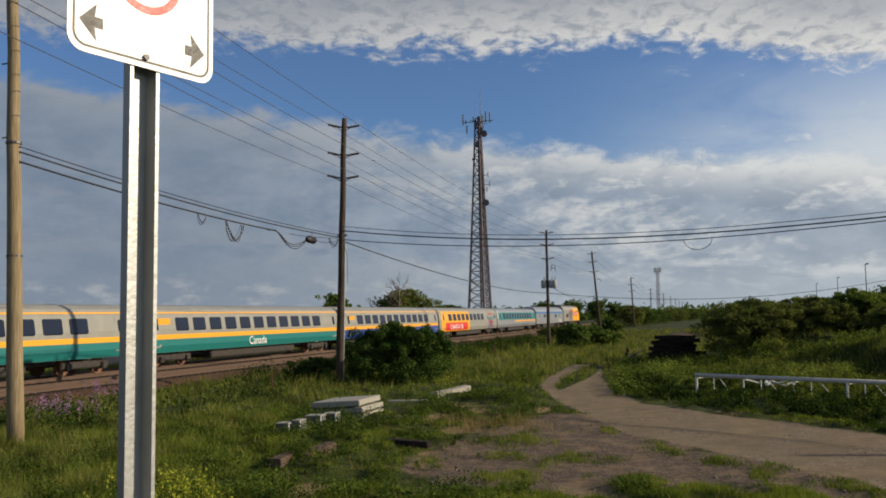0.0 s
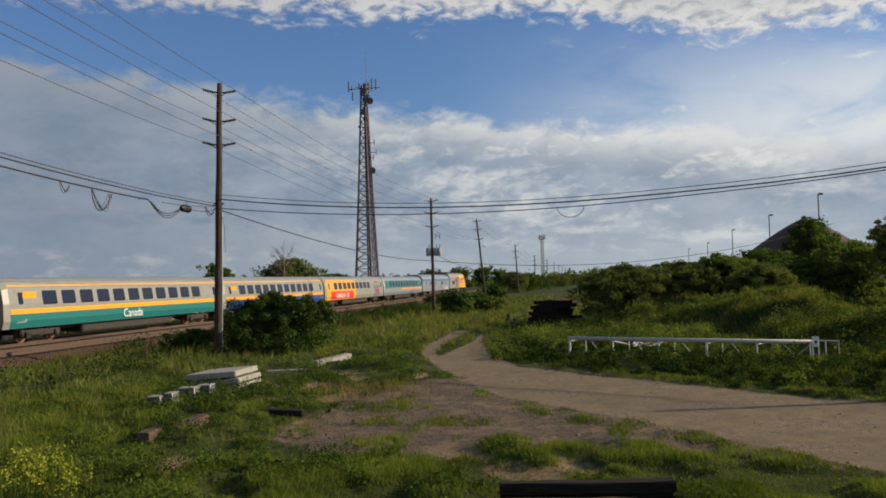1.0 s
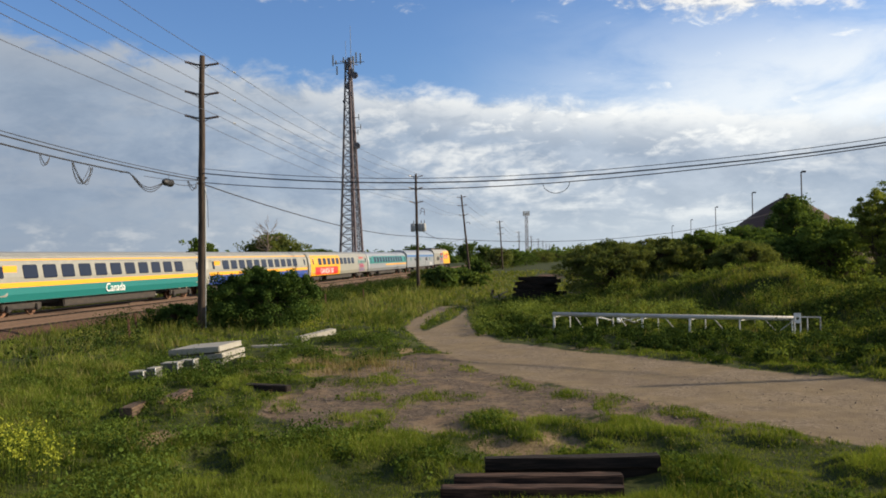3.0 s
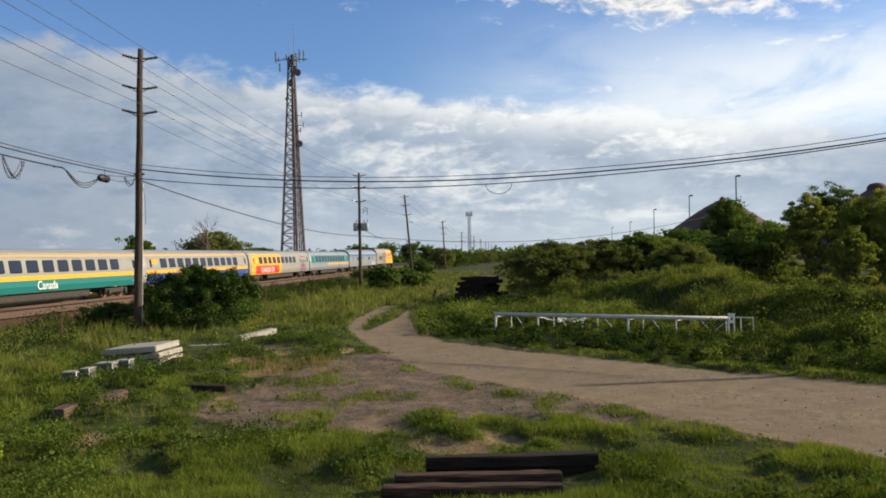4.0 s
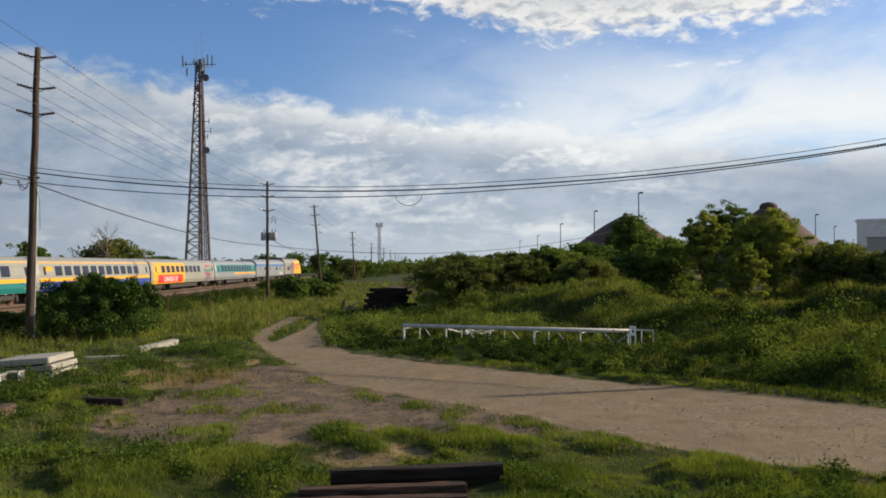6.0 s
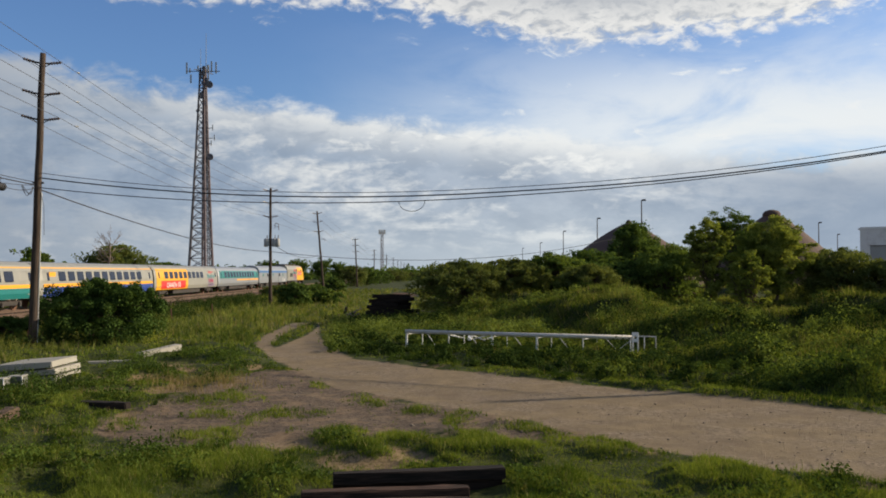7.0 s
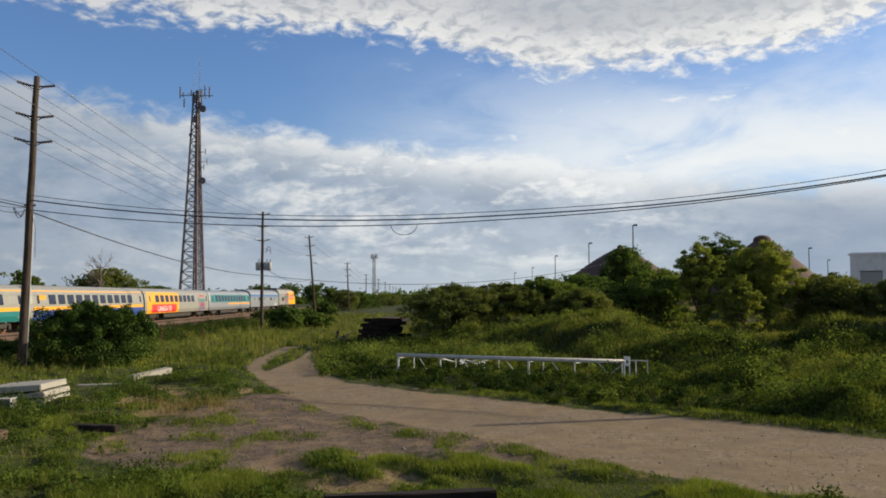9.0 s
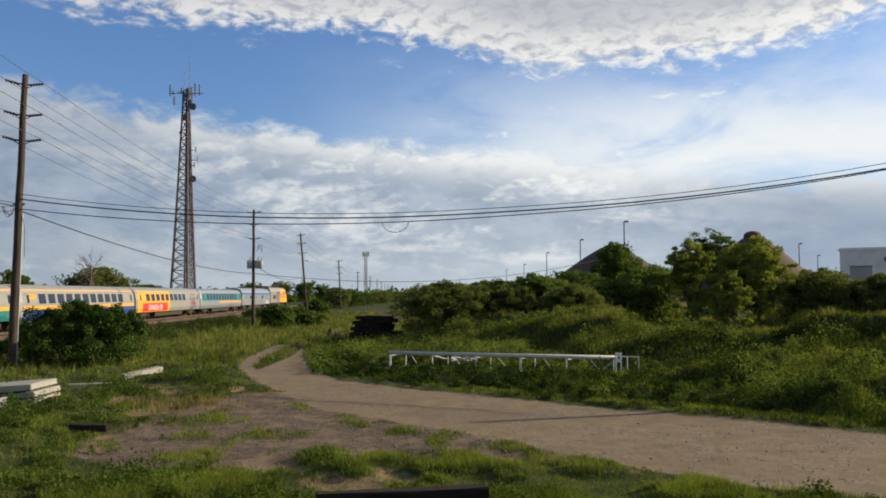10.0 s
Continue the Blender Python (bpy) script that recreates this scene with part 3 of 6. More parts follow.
def build_grass():
    rng = np.random.default_rng(3)
    sets = [scatter(rng, 68000, 9.0, 170.0), scatter(rng, 100000, 9.5, 30.0)]
    bx, by = rng.uniform(2, 38, 50000), rng.uniform(14, 62, 50000)
    sets.append((bx, by, np.hypot(bx, by)))
    x, y, r = (np.concatenate([s[i] for s in sets]) for i in range(3))
    keep = (lane_field(x, y) < 0.36 + 0.14 * rng.standard_normal(len(x))) & (ballast_field(x, y) < 0.3)
    keep &= rng.random(len(x)) > smooth(patch_field(x, y), 0.30, 0.62) * (0.985 - 0.70 * smooth(lumps(x, y * 0.65, 0.8, 8), 0.52, 0.76))
    keep &= rng.random(len(x)) > 0.95 * bare_field(x, y)
    keep &= rng.random(len(x)) > 0.75 * weed_strip(x, y)
    w = 0.736 * (x - 2.2) + 0.677 * (y - 29.5)
    keep[len(sets[0][0]) + len(sets[1][0]):] &= w[len(sets[0][0]) + len(sets[1][0]):] > 1.0
    keep &= ~((np.abs(x - 0.6) < 1.6) & (y > 11.55) & (y < 12.95))
    keep &= ~((np.abs(x - 0.3) < 1.3) & (y > 11.0) & (y < 11.6) & (rng.random(len(x)) < 0.6))
    keep &= ~((np.abs(x + 9.9) < 0.9) & (y > 21.8) & (y < 25.0) & (rng.random(len(x)) < 0.7))
    keep &= ~((np.abs(x + 10.2) < 1.4) & (y > 25.6) & (y < 29.0))
    x, y, r = x[keep], y[keep], r[keep]
    h = tallness(x, y) * rng.uniform(0.6, 1.25, len(x))
    long = rng.random(len(x)) < smooth(tallness(x, y), 0.2, 0.42) * 0.75
    wide = np.maximum(0.012, 0.00110 * r) * rng.uniform(0.7, 1.3, len(x))
    for name, pick, material, label in (("grass", ~long, GRASS, "short green grass in uneven tufts round the lane"), ("tall_grass", long, TALL, "long yellowish green grass over the field and bank")):
        v, f = blades(rng, x[pick], y[pick], h[pick], wide[pick], 5, 0.9 if name == "grass" else 0.7)
        tagged(new(name, arrays_mesh(name, v, f, material)), label, "grass", kind="stuff")


def leaf_quads(rng, c, size, outward=None):
    """Folded rhombic leaves at c; the normals lean toward outward."""
    n = len(c)
    nrm = rng.standard_normal((n, 3))
    if outward is not None:
        nrm = nrm * 0.75 + outward * 1.15
    nrm /= np.linalg.norm(nrm, axis=1, keepdims=True) + 1e-9
    t = np.cross(nrm, rng.standard_normal((n, 3)))
    t /= np.linalg.norm(t, axis=1, keepdims=True) + 1e-9
    b = np.cross(nrm, t)
    s = size * rng.uniform(0.6, 1.35, (n, 1))
    v = np.stack([c - t * s, c + b * s * 0.5 + nrm * s * 0.12, c + t * s, c - b * s * 0.5 + nrm * s * 0.12], 1).reshape(-1, 3)
    return v, np.arange(len(v)).reshape(-1, 4)


def clumps(rng, centres, radii, per, size, flat=0.85):
    """Leaves over the outsides of many overlapping clumps."""
    cs, outs = [], []
    for c, r in zip(centres, radii):
        d = rng.standard_normal((per, 3))
        d /= np.linalg.norm(d, axis=1, keepdims=True)
        rad = r * (rng.uniform(0.25, 1.0, (per, 1)) ** 0.42 + np.minimum(0.16 * np.abs(rng.standard_normal((per, 1))) ** 1.5, 0.32))
        d = d * rng.uniform(0.65, 1.35, 3) * (1, 1, flat)
        cs.append(np.asarray(c) + d * rad + rng.standard_normal((per, 3)) * r * 0.10)
        outs.append(d)
    return leaf_quads(rng, np.concatenate(cs), size, np.concatenate(outs))


def build_weeds():
    """Broad-leaved weeds along the lane, the bank and the field."""
    rng = np.random.default_rng(11)
    x, y, r = scatter(rng, 17000, 12.0, 80.0)
    w = 0.736 * (x - 2.2) + 0.677 * (y - 29.5)
    want = smooth(w, 0.7, 1.8) * (0.10 + 0.90 * smooth(w, 7, 4)) * smooth(w, 45, 25) * smooth(y, 8, 12) + 0.10 * smooth(x, -3, -6) * smooth(wave(x, y, 0.6, 9.0), -0.1, 0.5)
    keep = (rng.random(len(x)) < want) & (lane_field(x, y) < 0.35) & (ballast_field(x, y) < 0.2)
    x, y = x[keep], y[keep]
    h = rng.uniform(0.18, 0.48, len(x)) * np.where(x < 11.5, 0.7, 1.15) * (0.55 + 0.45 * smooth(0.736 * (x - 2.2) + 0.677 * (y - 29.5), 0.8, 3.5)) * (0.45 + 0.55 * off_rack(x, y))
    per = 44
    a = rng.uniform(0, 2 * math.pi, (len(x), per))
    rad = h[:, None] * rng.uniform(0.05, 0.8, (len(x), per))
    zz = land(x, y)[:, None] + h[:, None] * rng.uniform(0.15, 1.2, (len(x), per)) * (1.1 - 0.5 * rad / h[:, None])
    c = np.stack([x[:, None] + np.cos(a) * rad, y[:, None] + np.sin(a) * rad, zz], -1).reshape(-1, 3)
    v, f = leaf_quads(rng, c, np.repeat(0.026 + 0.045 * h, per)[:, None] * 1.0, np.array((0, 0, 0.8)))
    # rosettes of low leaves in the yard
    yx, yy = rng.uniform(-14, 9, 9000), 10.5 + 24 * rng.random(9000) ** 1.15
    ok = (lane_field(yx, yy) < 0.25) & (rng.random(9000) > 0.97 * smooth(patch_field(yx, yy), 0.25, 0.55)) & (clump_field(yx, yy) > 0.45) & ~((np.abs(yx - 0.6) < 1.7) & (yy < 13.1)) & (lumps(yx, yy, 1.9, 13) > np.where(yx < -2.5, 0.38, 0.66))
    yx, yy = yx[ok], yy[ok]
    yh = rng.uniform(0.08, 0.22, len(yx)) * np.where(yx < -3, 1.55, 0.85)
    cushions = [(a, c, float(land(a, c)) + h * 0.35) for a, c, h in zip(yx, yy, yh)]
    v3, f3 = clumps(rng, cushions, yh, 40, 0.034)
    tagged(new("low_weeds", arrays_mesh("low_weeds", v3, f3, WEED)), "low leafy weeds scattered through the yard grass", "weeds", kind="stuff")
    # leafy mounds over the bank, the darkest in the strip beside the lane
    for name, n, seed, material, label in (("bank_weeds", 3000, 9, BANK_LEAF, "leafy green weeds in mounds over the bank"), ("low_shrubs", 3000, 10, SHRUB, "low dark leafy shrubs between the lane and the bank")):
        dark = name == "low_shrubs"
        cx, cy = rng.uniform(-1.5, 36, n), rng.uniform(12, 56, n)
        w = 0.736 * (cx - 2.2) + 0.677 * (cy - 29.5)
        strip = weed_strip(cx, cy)
        if dark:
            chance = np.maximum(strip, 0.75 * smooth(lumps(cx, cy, 3.2, seed), 0.52, 0.72))
        else:
            chance = (1 - 0.8 * strip) * smooth(lumps(cx, cy, 2.6, seed), 0.42, 0.66) * 0.85
        ok = (w > 1.3) & (w < 20) & (rng.random(n) < chance)
        cx, cy, w = cx[ok], cy[ok], w[ok]
        size = rng.uniform(0.24, 0.52, len(cx)) * (0.75 + 0.45 * smooth(w, 3, 9)) * (0.7 + 0.3 * smooth(w, 1.3, 2.4)) * (0.45 + 0.55 * off_rack(cx, cy))
        if dark:
            tx, ty = rng.uniform(14, 110, 700), -25.3 + 7.5 * rng.random(700) ** 1.5
            ts = rng.uniform(0.28, 0.75, 700)
            thick = lumps(tx, ty, 5.0, 12) > 0.48
            way = TRACK_WAY[None] * tx[:, None] + TRACK_SIDE[None] * ty[:, None]
            cx, cy, size = np.concatenate([cx, way[thick, 0]]), np.concatenate([cy, way[thick, 1]]), np.concatenate([size, ts[thick]])
        mounds = [(a, c, float(land(a, c)) + r * 0.55) for a, c, r in zip(cx, cy, size)]
        v2, f2 = clumps(rng, mounds, size, 150, 0.058)
        tagged(new(name, arrays_mesh(name, v2, f2, material)), label, "shrubs", kind="stuff")
    tagged(new("weeds", arrays_mesh("weeds", v, f, WEED)), "broad-leaved green weeds along the lane and bank", "weeds", kind="stuff")


build_grass()
build_weeds()


# ================= trees and bushes =================
def limb(bm, a, b, r0, r1, rng, bend=0.12, sides=6, n=4):
    a, b = Vector(a), Vector(b)
    span = (b - a).length
    pts = [a.lerp(b, i / n) + Vector(rng.standard_normal(3)) * span * bend * math.sin(math.pi * i / n) * 0.5 for i in range(n + 1)]
    tube(pts, [r0 + (r1 - r0) * i / n for i in range(n + 1)], sides, bm)


def tree(name, at, height, width, material, label, seed, leaves=5000, leaf=0.12, clear=0.12, spiky=0.35, group="", depth=None, flat=0.62):
    """A trunk with limbs and a crown of leafy clumps with gaps, its top at the level named height above the yard. clear: bare share."""
    height = height - float(land(*at)) + 0.05
    close = math.hypot(*at) < 80
    leaves, leaf = int(leaves * (2.25 if close else 1.2)), leaf * (0.66 if close else 0.9)
    rng = np.random.default_rng(seed)
    x, y = at
    base = float(land(x, y)) - 0.05
    root = thing(name, label, "tree" if name.endswith("tree") else "bush", Matrix.Translation((x, y, base)), group)
    depth = depth or width * 0.8
    k = int(70 + 8 * rng.random() + width * 8.0)
    centres, radii = [], []
    if name.endswith("tree"):
        for i in range(int(17 + width * 3.0)):
            a = rng.uniform(0, 2 * math.pi)
            z0 = height * rng.uniform(clear + 0.03, 0.62)
            reach = rng.uniform(0.5, 1.0)
            z1 = min(height * 0.95, z0 + height * rng.uniform(0.15, 0.45))
            for u in (0.3, 0.5, 0.7, 0.87, 1.0):
                if rng.random() < 0.15:
                    continue
                centres.append((math.cos(a) * reach * u * width / 2 + rng.normal(0, 0.08), math.sin(a) * reach * u * depth / 2 + rng.normal(0, 0.08), z0 + (z1 - z0) * u ** 1.3))
                radii.append(min(width, height) * rng.uniform(0.075, 0.125) * (1.15 - 0.5 * u))
        for i in range(7):
            centres.append((rng.normal(0, 0.07 * width), rng.normal(0, 0.07 * depth), height * (0.5 + 0.48 * i / 6)))
            radii.append(min(width, height) * (0.13 - 0.008 * i))
    else:
        for i in range(k):
            d = rng.standard_normal(3)
            d /= np.linalg.norm(d)
            s = rng.uniform(0.35, 0.95)
            zc = height * (clear + (1 - clear) * 0.5) + d[2] * s * height * (1 - clear) * 0.52
            taper = 1.0 - 0.30 * smooth(zc / height, 0.6, 1.0)
            centres.append((d[0] * s * width / 2 * taper * 1.12, d[1] * s * depth / 2 * taper * 1.12, zc))
            radii.append(min(width, height) * rng.uniform(0.075, 0.14))
    for i in range(int(k * spiky)):
        a = rng.uniform(0, 2 * math.pi)
        s = rng.uniform(0.1, 0.85)
        centres.append((math.cos(a) * s * width / 2, math.sin(a) * s * depth / 2, height * rng.uniform(0.70, 1.02) * (1 - 0.25 * s)))
        radii.append(min(width, height) * rng.uniform(0.05, 0.10))
    if not name.endswith("tree"):
        for i in range(int(6 + width * 1.5)):
            a = rng.uniform(0, 2 * math.pi)
            rr = min(width, height) * rng.uniform(0.12, 0.20)
            s = rng.uniform(0.7, 1.0)
            centres.append((math.cos(a) * (width / 2 - rr * 0.7) * s, math.sin(a) * (depth / 2 - rr * 0.7) * s, rr * rng.uniform(0.5, 2.2)))
            radii.append(rr)
    bm = bmesh.new()
    stems = 1 if name.endswith("tree") else 4
    r0 = 0.018 * height + 0.02
    for j in range(stems):
        foot = Vector(((rng.random() - 0.5) * 0.12 * width * (stems > 1), (rng.random() - 0.5) * 0.12 * width * (stems > 1), -0.05))
        crown = Vector(((rng.random() - 0.5) * 0.3 * width, (rng.random() - 0.5) * 0.3 * depth, height * 0.62))
        limb(bm, foot, crown, r0, r0 * 0.45, rng, 0.08, 8)
        for c in centres[j::stems]:
            limb(bm, foot.lerp(crown, rng.uniform(0.35, 1.0)), c, r0 * 0.4, 0.012, rng, 0.15, *((4, 2) if close else (3, 1)))
    part("trunk", bm, BARK, root)
    v, f = clumps(rng, centres, radii, max(20, leaves // len(centres)), leaf, flat)
    v[:, 2] *= height / np.percentile(v[:, 2], 99.6)
    v[:, 0] *= width / (np.percentile(v[:, 0], 99) - np.percentile(v[:, 0], 1))
    v[:, 1] *= depth / (np.percentile(v[:, 1], 99) - np.percentile(v[:, 1], 1))
    v[:, 2] = np.maximum(v[:, 2], 0.02)
    crown_ob = new("crown", arrays_mesh("crown", v, f, material))
    crown_ob.parent = root
    return root


tree("bush", (-12.35, 41.6), 3.0, 5.4, BUSH, "dense dark green bush beside a utility pole", 21, 26000, 0.085, 0.0, 0.5, flat=0.9)
tree("bush", (-16.4, 40.6), 1.35, 2.6, BUSH, "low dark weedy bush beside a utility pole", 20, 4500, 0.075, 0.0, 0.5, flat=0.9)
tree("tree", (-41.0, 111.0), 6.4, 4.2, LEAF_MID, "slender green tree behind the railway", 22, 4200, 0.22, 0.1, 0.7)
tree("bush", (-32.4, 116.5), 7.0, 9.8, LEAF_OLIVE, "broad olive green thicket behind the railway", 23, 9000, 0.22, 0.05, 0.5)
tree("bush", (-31.0, 138.0), 5.0, 8.5, LEAF_DARK, "dark green bush beyond the tracks", 24, 5000, 0.26, 0.0, 0.5)
for i in range(7):
    hx, hy = TRACK_WAY * (132 + i * 10) + TRACK_SIDE * (-43.5 - (i * 37 % 3))
    tree("bush", (float(hx), float(hy)), 3.7 + (i * 53 % 7) * 0.12, 7.5, LEAF_DARK, "dark green hedge bush beyond the tracks", 30 + i, 4000, 0.22, 0.0, 0.3, group="hedge bushes beyond the tracks")
tree("bush", (-6.5, 83.8), 2.35, 3.0, LEAF_DARK, "round dark bush near a pole", 40, 5000, 0.15, 0.0, 0.3)
tree("bush", (-3.6, 92.0), 1.5, 3.2, LEAF_MID, "low green bush in the verge", 41, 3000, 0.15, 0.0, 0.3)
for i, (x, y, h, w) in enumerate(((-11.5, 118, 1.5, 4), (-7.6, 128, 1.6, 5), (-5.0, 150, 2.3, 5), (-1.6, 205, 5.0, 6.5), (1.6, 222, 4.6, 7), (5.4, 250, 4.2, 8), (11, 290, 4.4, 12), (19, 330, 4.6, 14))):
    tree("bush", (x, y), h, w, LEAF_DARK if i % 3 else LEAF_OLIVE, "distant green trackside bush", 50 + i, 4000, 0.2, 0.0, 0.5, group="trackside bushes")
for i, (x, y, h, w) in enumerate(((-24.5, 232, 6.6, 6), (-19.5, 262, 7.4, 7), (-13.5, 290, 8.0, 7), (-8.0, 320, 7.2, 8))):
    tree("tree", (x, y), h, w, LEAF_DARK, "distant round green tree behind the railway", 140 + i, 3500, 0.26, 0.1, 0.4, group="far trees behind the railway")
for i, (x, y, h, w, mt, n, lf) in enumerate((
        (6.6, 55.6, 4.05, 5.9, LEAF_OLIVE, 16000, 0.09), (10.1, 57.1, 4.2, 5.2, LEAF_OLIVE, 13000, 0.09), (13.5, 58.5, 4.65, 5.0, LEAF_MID, 13000, 0.09),
        (14.8, 54.0, 3.8, 4.0, LEAF_OLIVE, 10000, 0.085), (18.1, 59.3, 4.3, 5.6, LEAF_DARK, 8000, 0.13),
        (21.9, 58.0, 5.2, 5.2, LEAF_MID, 9000, 0.13), (8.0, 62.0, 4.0, 6.0, LEAF_MID, 6000, 0.14), (30.3, 51.0, 4.75, 5.2, LEAF_OLIVE, 12000, 0.11), (33.4, 49.0, 4.35, 5.0, LEAF_OLIVE, 11000, 0.11), (37.5, 47.0, 4.5, 6.0, LEAF_OLIVE, 11000, 0.11),
        (17.6, 63.5, 5.0, 6.0, LEAF_DARK, 6000, 0.14))):
    tree("bush", (x, y), h, w, mt, "leafy shrub on the grassy bank" if mt != LEAF_DARK else "dark leafy shrub on the grassy bank", 60 + i, n, lf, 0.0, 1.0, group="shrubs on the bank")
tree("bush", (23.6, 71.2), 7.5, 4.3, LEAF_DARK, "tall round dark green shrub before a storage dome", 64, 11000, 0.14, 0.0, 0.25, flat=0.85)
for i, (x, y, h, w, mt, n) in enumerate(((21.1, 49.7, 6.5, 2.7, LEAF_LIGHT, 9000), (22.9, 48.2, 4.5, 2.4, LEAF_LIGHT, 5000), (28.4, 61.7, 8.0, 3.6, LEAF_DARK, 8000), (26.0, 50.9, 6.7, 4.3, LEAF_LIGHT, 18000))):
    tree("tree", (x, y), h, w, mt, "young tree with light yellow-green leaves" if mt == LEAF_LIGHT else "young tree with green leaves", 80 + i, n, 0.10, 0.05, 0.5)


def dead_tree(at, height):
    rng = np.random.default_rng(5)
    x, y = at
    root = thing("dead_tree", "bare grey dead tree above a thicket", "tree", Matrix.Translation((x, y, float(land(x, y)) - 0.05)))
    bm = bmesh.new()
    limb(bm, (0, 0, 0), (0.2, 0, height * 0.8), 0.16, 0.06, rng, 0.03)
    part("trunk", bm, DEADWOOD, root)
    for i in range(14):
        bm = bmesh.new()
        z = height * rng.uniform(0.5, 0.8)
        a = rng.uniform(0, 2 * math.pi)
        tip = Vector((math.cos(a) * rng.uniform(0.6, 2.2), math.sin(a) * 1.2, z + height * rng.uniform(0.04, 0.24)))
        limb(bm, (0.2 * z / height, 0, z), tip, 0.06, 0.02, rng, 0.25)
        for j in range(3):
            limb(bm, Vector((0.2, 0, z)).lerp(tip, 0.6 + 0.1 * j), tip + Vector(rng.standard_normal(3)) * 0.5, 0.03, 0.012, rng, 0.2, 4)
        part("branch", bm, DEADWOOD, root)


dead_tree((-32.3, 112.0), 9.2)


# ================= poles and wires =================
def pole_matrix(x, y, lean_x=0.0):
    return Matrix.Translation((x, y, float(land(x, y)) - 0.1)) @ pose(0, 0, 0, 0, lean_x, 0)


def tier(root, z, reach, material=STEEL, dirn=(0.95, 0.31)):
    """A pair of upswept arms with an insulator each; gives the wire ends."""
    ends = []
    for s in (-1, 1):
        dx, dy = dirn[0] * s, dirn[1] * s
        bm = tube([(dx * 0.1, dy * 0.1, z), (dx * reach * 0.45, dy * reach * 0.45, z + 0.02)], 0.045, 6)
        tube([(dx * 0.1, dy * 0.1, z - 0.16), (dx * reach * 0.45, dy * reach * 0.45, z + 0.0)], 0.02, 5, bm)
        arm = part("arm", bm, material, root)
        pts, rad = [], []
        for i in range(9):
            u = 0.42 + 0.58 * i / 8
            pts.append((dx * reach * u, dy * reach * u, z + 0.02 + 0.17 * (u - 0.42)))
            rad.append(0.072 if i % 2 else 0.042)
        part("insulator", tube(pts, rad, 8), PORCELAIN, arm)
        ends.append(root.matrix_world @ Vector((dx * reach, dy * reach, z + 0.14)))
    return ends


def utility_pole(x, y, height, r_base, tiers, label, lean=0.0, material=POLE_OLD, group="", reach=0.78):
    root = thing("utility_pole", label, "utility pole", pole_matrix(x, y, lean), group)
    n = 12
    bm = tube([(0.015 * math.sin(i * 1.7), 0.015 * math.cos(i * 2.1), (height + 0.1) * i / n) for i in range(n + 1)], [r_base * (1 - 0.38 * i / n) for i in range(n + 1)], 14)
    part("shaft", bm, material, root, smooth=True)
    return root, [tier(root, z, reach) for z in tiers]


bpy.context.view_layer.update()
near_pole, near_ends = utility_pole(-15.95, 18.9, 14.0, 0.215, (12.6, 13.3), "tall tan treated wooden utility pole", -2.0, POLE_NEW)
pole_1, ends_1 = utility_pole(-14.55, 39.3, 13.1, 0.20, (12.75, 11.35, 10.2), "dark weathered wooden utility pole with three tiers of insulators", 1.3)
pole_2, ends_2 = utility_pole(-9.6, 91.5, 12.4, 0.19, (12.2, 10.9, 9.4), "grey wooden utility pole with transformer cans", 0.0)
pole_3, ends_3 = utility_pole(-6.0, 139.9, 13.5, 0.20, (13.2, 11.8, 10.2), "leaning dark wooden utility pole", -4.9)
pole_4, ends_4 = utility_pole(-0.8, 195.0, 11.2, 0.19, (11.0, 9.6, 8.2), "distant wooden utility pole", -2.4)
far_ends = []
for x, y, h in ((4.6, 290, 11.2), (11.5, 380, 11.4), (18, 470, 11.3), (24.5, 560, 11.5), (31, 650, 11.3), (38, 740, 11.5), (46, 850, 11.5), (56, 980, 11.5)):
    far_ends.append(utility_pole(x, y, h, 0.19, (h - 0.3, h - 1.8, h - 3.2), "distant wooden utility pole by the railway", 0.0, group="far poles")[1])


def wire(name, pts, r, label, material=WIRE):
    return tagged(link_mesh(name, tube(pts, r, 5), material), label, "wire")


bpy.context.view_layer.update()
behind = [[Vector((-13.2 + s * 0.8, -8 + s * 0.2, z)) for s in (-1, 1)] for z in (13.4, 12.1, 11.0)]
chain = [behind, ends_1, ends_2, ends_3, ends_4] + far_ends
for a, b in zip(chain, chain[1:]):
    for i in range(3):
        for s in (0, 1):
            span = (Vector(b[i][s]) - Vector(a[i][s])).length
            wire("power_line", sagging(a[i][s], b[i][s], min(0.012 * span, 1.4)), 0.012 if span < 75 else 0.022, "thin overhead power line strung between poles")


# telecom cables: from the tan pole past the dark pole and away over the lane
def over_lane(dz0, dz1, low=0.0):
    pts = []
    for i in range(25):
        s = 46.0 * i / 24
        u = s / 46.0
        pts.append(Vector((-14.45 + s * 0.9589, 39.25 - s * 0.2837, 7.5 - 0.1376 * s + 0.00431 * s * s + dz0 * (1 - u) ** 2 + dz1 * u - low * 4 * u * (1 - u) - 0.018 * max(0.0, s - 22.0))))
    return pts


lane_cables = [over_lane(0.36, 0.24), over_lane(0.14, 0.0), over_lane(-0.30, 0.0, 0.04)]
for pts, r in zip(lane_cables, (0.014, 0.028, 0.02)):
    wire("telephone_cable", pts, r, "black telephone cable sagging across the lane", RUBBER)
for dz0, dz1, r in ((8.0, 7.42, 0.016), (7.86, 7.30, 0.026)):
    wire("telephone_cable", sagging((-16.05, 18.9, dz0), (-14.5, 39.2, dz1), 0.22), r, "black telephone cable between two poles", RUBBER)
wire("telephone_cable", sagging((-16.05, 18.9, 7.6), (-15.0, 32.6, 7.04), 0.12), 0.03, "thick black telephone cable with slack loops", RUBBER)
